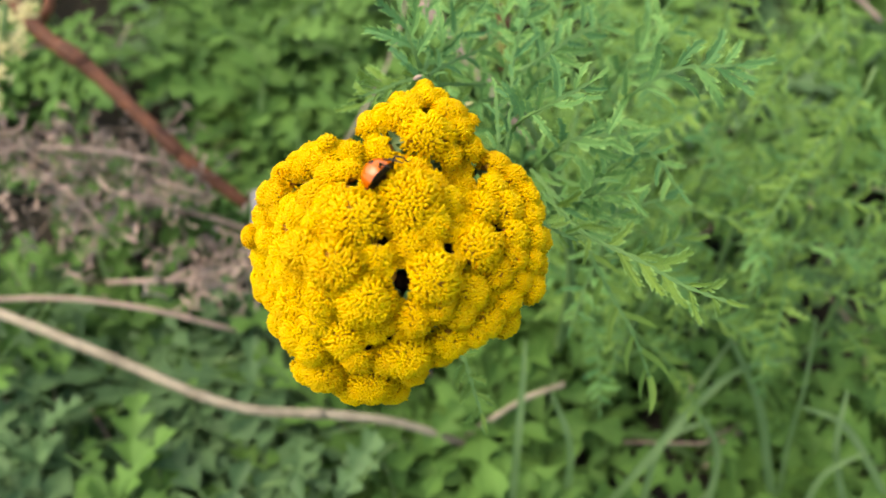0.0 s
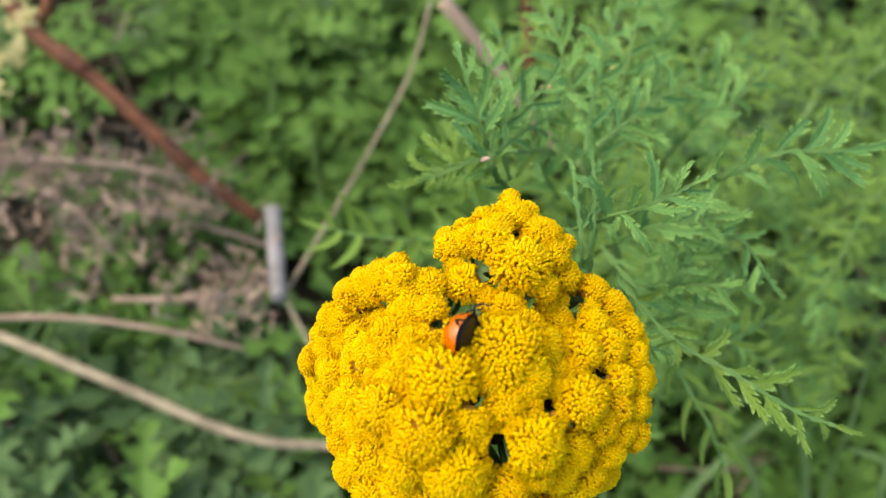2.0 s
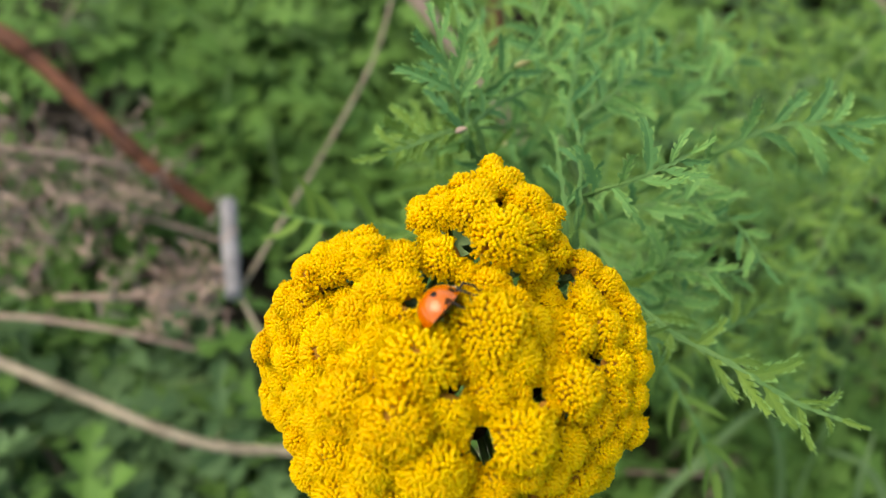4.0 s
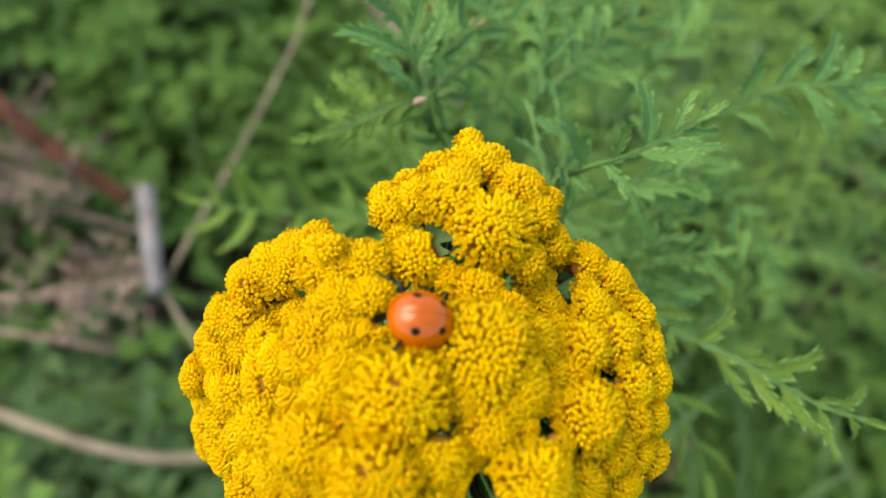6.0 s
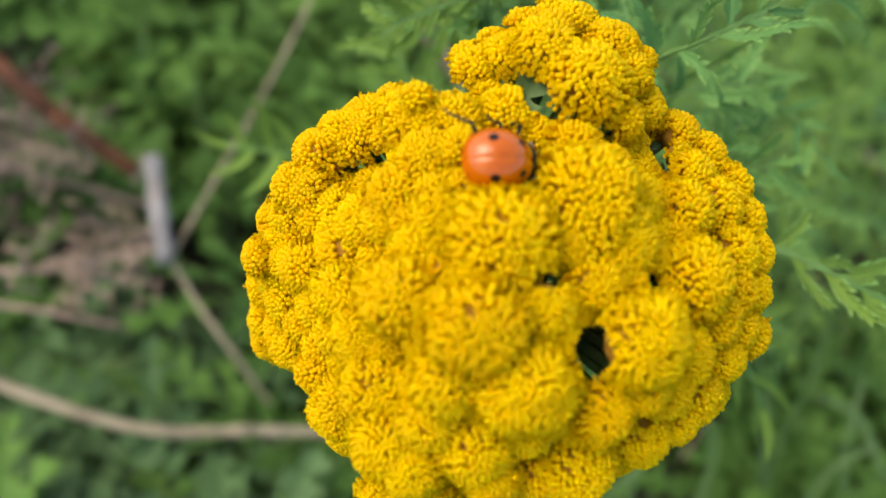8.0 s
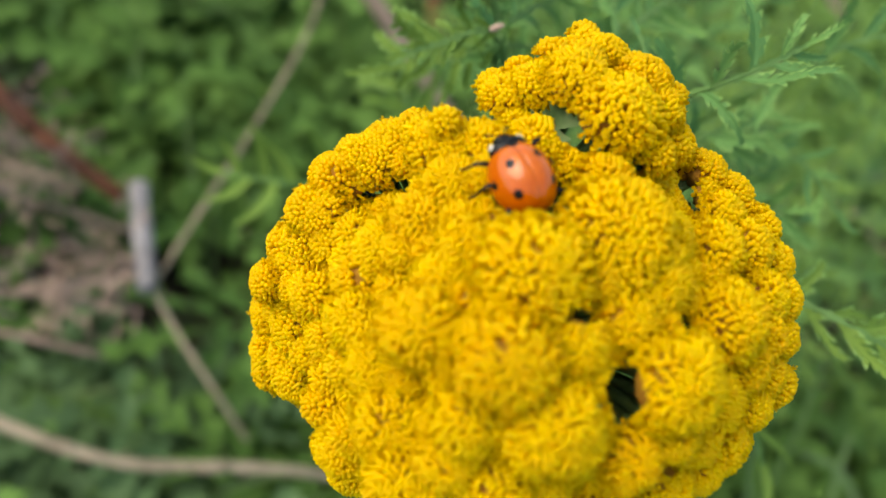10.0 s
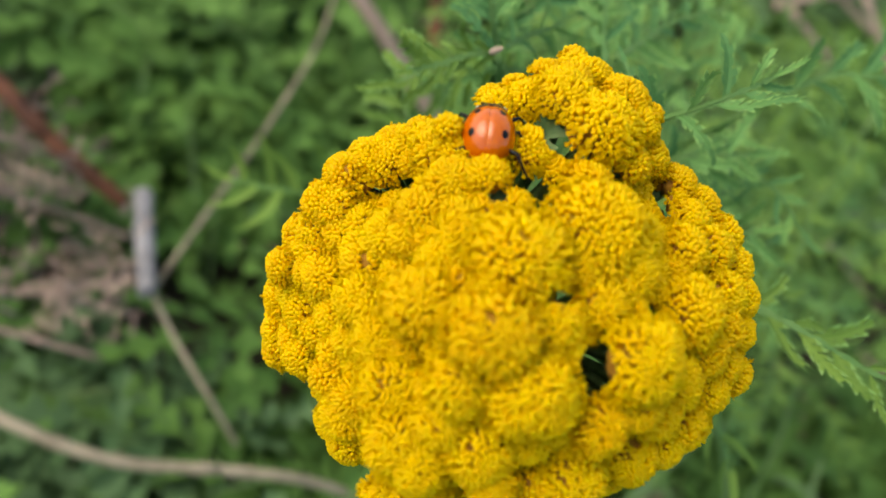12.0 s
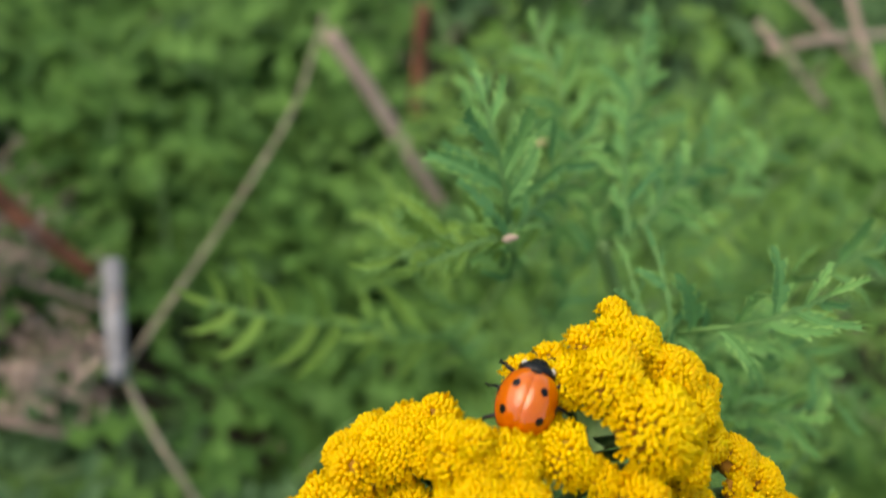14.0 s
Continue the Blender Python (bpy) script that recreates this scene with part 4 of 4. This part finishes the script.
    frond([(0.0233, 0.1543, 0.2228), (0.0233, 0.1598, 0.2440), (0.0242, 0.1669, 0.2545), (0.0259, 0.1736, 0.2589)], (0.007, 0.010, 0.006), 5, shoot, BLUE_LEAF, away, 20, 42)
    frond([(0.0116, 0.1570, 0.2034), (0.0037, 0.1578, 0.2138), (-0.0084, 0.1565, 0.2158), (-0.0159, 0.1597, 0.2157)], (0.008, 0.011, 0.007), 4, shoot, FRESH_LEAF, away, 21, 45)
    # the upright shoots and toothed leaves behind the top of the cluster
    frond([(0.0015, 0.1440, 0.2680), (-0.0043, 0.1380, 0.2876), (-0.0035, 0.1491, 0.2844), (-0.0036, 0.1626, 0.2824), (-0.0048, 0.1774, 0.2809)], (0.008, 0.0125, 0.006), 4, shoot, BLUE_LEAF, away, 40, 36)
    frond([(-0.0030, 0.1420, 0.2868), (0.0025, 0.1490, 0.2836), (0.0093, 0.1556, 0.2804), (0.0173, 0.1638, 0.2785)], (0.005, 0.007, 0.006), 4, shoot, BLUE_LEAF, away, 41, 34)
    frond([(0.0160, 0.1433, 0.2842), (0.0188, 0.1577, 0.2826), (0.0229, 0.1722, 0.2816), (0.0289, 0.1913, 0.2837)], (0.007, 0.009, 0.006), 6, shoot, BLUE_LEAF, away, 42, 38)
    frond([(0.0185, 0.1457, 0.2839), (0.0259, 0.1531, 0.2818), (0.0337, 0.1608, 0.2800), (0.0440, 0.1674, 0.2782)], (0.007, 0.010, 0.006), 5, shoot, BLUE_LEAF, away, 43, 42)
    frond([(-0.0038, 0.1400, 0.2842), (-0.0066, 0.1445, 0.2762), (-0.0110, 0.1495, 0.2682), (-0.0165, 0.1596, 0.2629)], (0.007, 0.009, 0.006), 5, shoot, FRESH_LEAF, away, 44, 42)
    frond([(-0.0033, 0.1403, 0.2885), (-0.0086, 0.1386, 0.2885), (-0.0136, 0.1362, 0.2885), (-0.0189, 0.1338, 0.2885)], (0.004, 0.005, 0.003), 6, shoot, FRESH_LEAF, away, 45, 35)
    frond([(0.0140, 0.1120, 0.2760), (0.0124, 0.1171, 0.2900), (0.0121, 0.1241, 0.2915), (0.0120, 0.1354, 0.2900)], (0.004, 0.006, 0.005), 3, shoot, BLUE_LEAF, away, 46, 28)
    frond([(0.0150, 0.1120, 0.2780), (0.0140, 0.1179, 0.2920), (0.0150, 0.1264, 0.2940), (0.0158, 0.1370, 0.2920)], (0.004, 0.006, 0.005), 3, shoot, BLUE_LEAF, away, 47, 28)
    frond([(0.0310, 0.1200, 0.2500), (0.0366, 0.1155, 0.2620), (0.0437, 0.1181, 0.2650), (0.0553, 0.1240, 0.2620)], (0.006, 0.009, 0.006), 4, shoot, BLUE_LEAF, away, 48, 40)
    frond([(0.0430, 0.1200, 0.2400), (0.0497, 0.1140, 0.2500), (0.0571, 0.1165, 0.2520), (0.0642, 0.1215, 0.2500)], (0.006, 0.008, 0.006), 4, shoot, FRESH_LEAF, away, 49, 40)
    frond([(0.0310, 0.1200, 0.2580), (0.0349, 0.1198, 0.2720), (0.0399, 0.1263, 0.2740), (0.0435, 0.1347, 0.2720)], (0.006, 0.009, 0.006), 4, shoot, BLUE_LEAF, away, 50, 38)
    frond([(0.0180, 0.1060, 0.2740), (0.0207, 0.1022, 0.2850), (0.0242, 0.0994, 0.2860), (0.0285, 0.0978, 0.2850)], (0.003, 0.004, 0.003), 4, shoot, FRESH_LEAF, away, 51, 40)
    frond([(0.0440, 0.1440, 0.2600), (0.0468, 0.1345, 0.2700), (0.0517, 0.1285, 0.2720), (0.0561, 0.1211, 0.2700)], (0.006, 0.008, 0.005), 4, shoot, BLUE_LEAF, away, 52, 40)
    frond([(0.0230, 0.1320, 0.2640), (0.0288, 0.1290, 0.2780), (0.0362, 0.1293, 0.2800), (0.0440, 0.1316, 0.2780)], (0.006, 0.009, 0.006), 5, shoot, BLUE_LEAF, away, 53, 40)
    frond([(0.0270, 0.1240, 0.2540), (0.0306, 0.1184, 0.2680), (0.0349, 0.1209, 0.2700), (0.0369, 0.1283, 0.2680)], (0.006, 0.008, 0.005), 4, shoot, BLUE_LEAF, away, 54, 38)
    frond([(0.0200, 0.1540, 0.2560), (0.0245, 0.1573, 0.2700), (0.0325, 0.1671, 0.2720), (0.0421, 0.1752, 0.2700)], (0.007, 0.010, 0.006), 5, shoot, BLUE_LEAF, away, 55, 42)
    frond([(0.0450, 0.1680, 0.2460), (0.0510, 0.1702, 0.2600), (0.0593, 0.1744, 0.2620), (0.0686, 0.1850, 0.2600)], (0.007, 0.010, 0.006), 5, shoot, BLUE_LEAF, away, 56, 42)
    rnd = random.Random(2)
    for x, y, z, r in (((0.0073, 0.1593, 0.2550) + (0.0011,)), ((0.0356, 0.2002, 0.2415) + (0.0016,)), (-0.0056, 0.1376, 0.2906, 0.0010), (0.0120, 0.1760, 0.2640, 0.0017), (0.0300, 0.1720, 0.2580, 0.0016)):
        b = Shape()
        line = spline([(x - r, y, z - 0.5 * r), (x, y + 0.3 * r, z), (x + r, y, z + 0.9 * r)], 4)
        b.tube(line, [r * q for q in (0.15, 0.38, 0.52, 0.58, 0.56, 0.50, 0.44, 0.30, 0.12)], 8)
        part("withered_bud", b, DRY if r == 0.0010 else PALE_PETAL, shoot, "pale withered bud")
    return shoot


yarrow_leaves()


def soft_shoot(foot, top, seed, mat):
    """A leafy shoot further back."""
    rnd = random.Random(seed)
    foot, top = Vector(foot), Vector(top)
    shoot = thing("leafy_shoot", "soft fresh green feathery shoot", "plant", "feathery shoots")
    s = Shape()
    line = spline([foot, foot.lerp(top, 0.5) + Vector((rnd.uniform(-.01, .01), rnd.uniform(-.01, .01), 0)), top], 8)
    s.tube(line, [0.0018 - 0.0010 * i / len(line) for i in range(len(line))], 6)
    part("stem", s, STEM_GREEN, shoot)
    for k in range(8):
        p = line[int(len(line) * (0.40 + 0.58 * k / 8))]
        a = k * 2.4 + rnd.uniform(-0.4, 0.4)
        d = Vector((math.cos(a), math.sin(a), 0))
        l = rnd.uniform(0.040, 0.065)
        frond([p, p + d * l * 0.4 + Vector((0, 0, l * 0.25)), p + d * l * 0.75 + Vector((0, 0, l * 0.32)), p + d * l + Vector((0, 0, l * 0.2))],
              (0.005, 0.009, 0.004), 9, shoot, mat, (0, 0, 1), seed * 10 + k)
    return shoot


SHOOTS = (
    ((0.0529, 0.1875, -0.0100), (0.0634, 0.1748, 0.2029)),
    ((0.0789, 0.2072, -0.0100), (0.0841, 0.1910, 0.2125)),
    ((0.1148, 0.2014, -0.0100), (0.1097, 0.2175, 0.2049)),
    ((0.1185, 0.2652, -0.0100), (0.1380, 0.2349, 0.2036)),
    ((0.0766, 0.1650, -0.0100), (0.0862, 0.1709, 0.1658)),
    ((0.1295, 0.1894, -0.0100), (0.1097, 0.1812, 0.1835)),
    ((0.1514, 0.2097, -0.0100), (0.1379, 0.2011, 0.1837)),
    ((0.1763, 0.1832, -0.0100), (0.1707, 0.1941, 0.1448)),
    ((0.1445, 0.2127, -0.0100), (0.1391, 0.1806, 0.1367)),
    ((0.0529, 0.2352, -0.0100), (0.0519, 0.2108, 0.2125)),
    ((0.0828, 0.2224, -0.0100), (0.0760, 0.2386, 0.2057)),
    ((0.1271, 0.2893, -0.0100), (0.1167, 0.2738, 0.1917)),
    ((0.1555, 0.2129, -0.0100), (0.1634, 0.2310, 0.1897)),
    ((0.1807, 0.3035, -0.0100), (0.1661, 0.2951, 0.1811)),
    ((0.0579, 0.3125, -0.0100), (0.0491, 0.2798, 0.1951)),
    ((0.1974, 0.2527, -0.0100), (0.1888, 0.2174, 0.1585)),
)
for k, (foot, top) in enumerate(SHOOTS):
    soft_shoot(foot, top, k + 30, FRESH_LEAF if k % 5 else BLUE_LEAF)


def pale_flowers():
    """A spray of small pale yellow flowers."""
    plant = thing("pale_flower_spray", "spray of small pale yellow flowers on thin stalks", "flower")
    rnd = random.Random(5)
    s = Shape()
    s.tube(spline([(-0.2473, 0.2804, 0.0560), (-0.2148, 0.2744, 0.1105), (-0.1899, 0.2741, 0.1567), (-0.1838, 0.2814, 0.1727)], 6), [0.0012] * 19, 6)
    part("stem", s, STEM_GREEN, plant)
    top = Vector((-0.1862, 0.2726, 0.1617))
    for i in range(16):
        f = Shape()
        p = top + Vector((rnd.gauss(-0.004, 0.009), rnd.gauss(0, 0.014), rnd.gauss(0, 0.007)))
        for k in range(9):
            leaf = blade(rnd.uniform(0.003, 0.006), 0.0011, 2, 0.3, 0.2, 0.3, rnd.random())
            m = np.array(pose(*p, rnd.uniform(-30, 30), rnd.uniform(-60, 10), k * 40))
            f.add(np.concatenate(leaf.v) @ m[:3, :3].T + m[:3, 3], leaf.f)
        part("blossom", f, PALE_PETAL, plant)


pale_flowers()


# ---- the ladybird ----
def ladybird():
    """A seven-spot ladybird, 7 mm long; the head looks along +y."""
    bug = tagged(beetle, "orange-red ladybird with black spots crawling on the yellow cluster", "beetle")
    a, b, h = 0.0031, 0.0036, 0.0034

    def dome(u, v, grow=1.0):
        """u: angle from +x over the top to -x; v: from tail to front."""
        r = math.sin(v) ** 0.85
        return (grow * a * r * math.cos(u), -grow * b * math.cos(v), 0.0004 + grow * h * r * max(0.0, math.sin(u)) ** 0.9)

    for side in (1, -1):
        s = Shape()
        nu, nv = 12, 20
        verts = []
        for i in range(nv + 1):
            for k in range(nu + 1):
                u = math.pi / 2 * k / nu
                x, y, z = dome(u, math.pi * (0.005 + 0.93 * i / nv))
                x = max(x, 0.00002 if k < nu else 0.00001)
                z -= 0.00012 * math.exp(-(x / 0.00012) ** 2)
                verts.append((side * x, y, z))
        faces = []
        for i in range(nv):
            for k in range(nu):
                q = i * (nu + 1) + k
                face = (q, q + 1, q + nu + 2, q + nu + 1)
                faces.append(face if side < 0 else face[::-1])
        s.add(verts, faces)
        part("wing_case", s, SHELL, bug, "glossy orange-red wing case")

    def spot(u0, v0, ru, rv):
        s = Shape()
        verts = [dome(u0, v0, 1.012)]
        for ring in (0.5, 1.0):
            for k in range(12):
                w = 2 * math.pi * k / 12
                verts.append(dome(u0 + ring * ru * math.cos(w), v0 + ring * rv * math.sin(w), 1.012 if ring < 1 else 1.004))
        faces = [(0, 1 + k, 1 + (k + 1) % 12) for k in range(12)]
        faces += [(1 + k, 13 + k, 13 + (k + 1) % 12, 1 + (k + 1) % 12) for k in range(12)]
        s.add(verts, faces)
        part("spot", s, BLACK, bug, "black spot")

    for side in (1, -1):
        for u, v, ru, rv in ((1.08, 1.87, 0.14, 0.13), (0.28, 1.62, 0.13, 0.13), (0.84, 1.08, 0.16, 0.14)):
            spot(math.pi / 2 + side * (math.pi / 2 - u), v, ru, rv)
    spot(math.pi / 2, 2.52, 0.30, 0.15)

    def ball(name, centre, size, mat, label="", seg=12):
        s = Shape()
        verts = [(0, 0, 1)]
        rows = 7
        for i in range(1, rows):
            w = math.pi * i / rows
            verts += [(math.sin(w) * math.cos(2 * math.pi * k / seg), math.sin(w) * math.sin(2 * math.pi * k / seg), math.cos(w)) for k in range(seg)]
        verts.append((0, 0, -1))
        faces = [(0, 1 + k, 1 + (k + 1) % seg) for k in range(seg)]
        for i in range(rows - 2):
            for k in range(seg):
                q = 1 + i * seg
                faces.append((q + k, q + k + seg, q + (k + 1) % seg + seg, q + (k + 1) % seg))
        end = len(verts) - 1
        faces += [(end, end - seg + (k + 1) % seg, end - seg + k) for k in range(seg)]
        s.add(np.array(verts) * size + centre, faces)
        return part(name, s, mat, bug, label)

    ball("belly", (0, 0, 0.0007), (0.0028, 0.0033, 0.0008), BLACK, "black underside")
    ball("pronotum", (0, 0.0031, 0.0012), (0.0020, 0.00105, 0.00125), BLACK, "black neck shield")
    ball("head", (0, 0.0040, 0.0009), (0.0010, 0.0006, 0.0007), BLACK, "small black head")
    for side in (1, -1):
        ball("cheek_patch", (side * 0.00140, 0.00340, 0.0013), (0.00042, 0.00058, 0.00055), IVORY, "ivory patch", 8)
        s = Shape()
        s.tube([(side * 0.0005, 0.0047, 0.001), (side * 0.0009, 0.0050, 0.0010), (side * 0.0012, 0.0051, 0.0008)], [0.00008, 0.00008, 0.00013], 5)
        part("antenna", s, BLACK, bug)
        for y, sweep, reach in ((0.0022, 0.0011, 0.0036), (0.0003, 0.0004, 0.0042), (-0.0014, -0.0021, 0.0045)):
            s = Shape()
            s.tube([(side * 0.0012, y, 0.0005), (side * 0.0024, y + sweep * 0.35, 0.0008), (side * 0.0033, y + sweep * 0.65, 0.0010), (side * 0.0039, y + sweep * 0.9, -0.0002),
                    (side * reach, y + sweep * 1.15, -0.0012), (side * (reach + 0.0005), y + sweep * 1.4, -0.0014)],
                   [0.00026, 0.00026, 0.00020, 0.00015, 0.00012, 0.00009], 6)
            part("leg", s, BLACK, bug)
    return bug


ladybird()


def motions():
    walk(beetle, [(t, pose(*row)) for t, *row in (
        (0.0, -0.01021, 0.08864, 0.32101, -70.6, -51.4, 35.6),
        (0.5, -0.01003, 0.08858, 0.32102, -69.6, -47.6, 38.4),
        (1.0, -0.01128, 0.08805, 0.32110, -71.9, -48.6, 38.1),
        (1.5, -0.01087, 0.08668, 0.32248, -114.9, -52.1, 84.5),
        (2.0, -0.01106, 0.08647, 0.32258, -116.9, -49.6, 85.3),
        (2.5, -0.01229, 0.08686, 0.32234, -121.3, -53.3, 85.9),
        (3.0, -0.01106, 0.08689, 0.32228, -108.8, -54.7, 72.2),
        (5.5, -0.01214, 0.08778, 0.32075, -22.7, -5.9, -30.0),
        (6.0, -0.01256, 0.08834, 0.32113, -27.1, 6.5, -96.7),
        (6.5, -0.01347, 0.08775, 0.32173, -20.9, -10.8, -113.2),
        (7.0, -0.01405, 0.08783, 0.32159, -20.4, -18.9, -111.1),
        (7.5, -0.01511, 0.08824, 0.32131, -19.3, -2.8, -109.7),
        (8.0, -0.01509, 0.08876, 0.32088, -25.5, 26.2, -89.7),
        (9.3, -0.01457, 0.09128, 0.31837, 12.3, 0.5, -26.7),
        (10.5, -0.01528, 0.09079, 0.31932, 8.8, -6.4, 42.7),
        (11.0, -0.01632, 0.09443, 0.31644, 14.3, -8.0, 16.0),
        (11.5, -0.01602, 0.09692, 0.31581, 17.0, -10.2, -1.6),
        (12.0, -0.01601, 0.09856, 0.31611, -5.6, -11.7, -8.7),
        (12.5, -0.01478, 0.10025, 0.31657, -12.1, -8.6, -23.2),
        (13.0, -0.01558, 0.10065, 0.31604, -1.9, -9.3, -6.4),
        (13.5, -0.01479, 0.10264, 0.31566, 7.3, -14.4, -22.4),
        (14.0, -0.01458, 0.10366, 0.31460, 15.5, -12.0, -26.1),
    )])


motions()
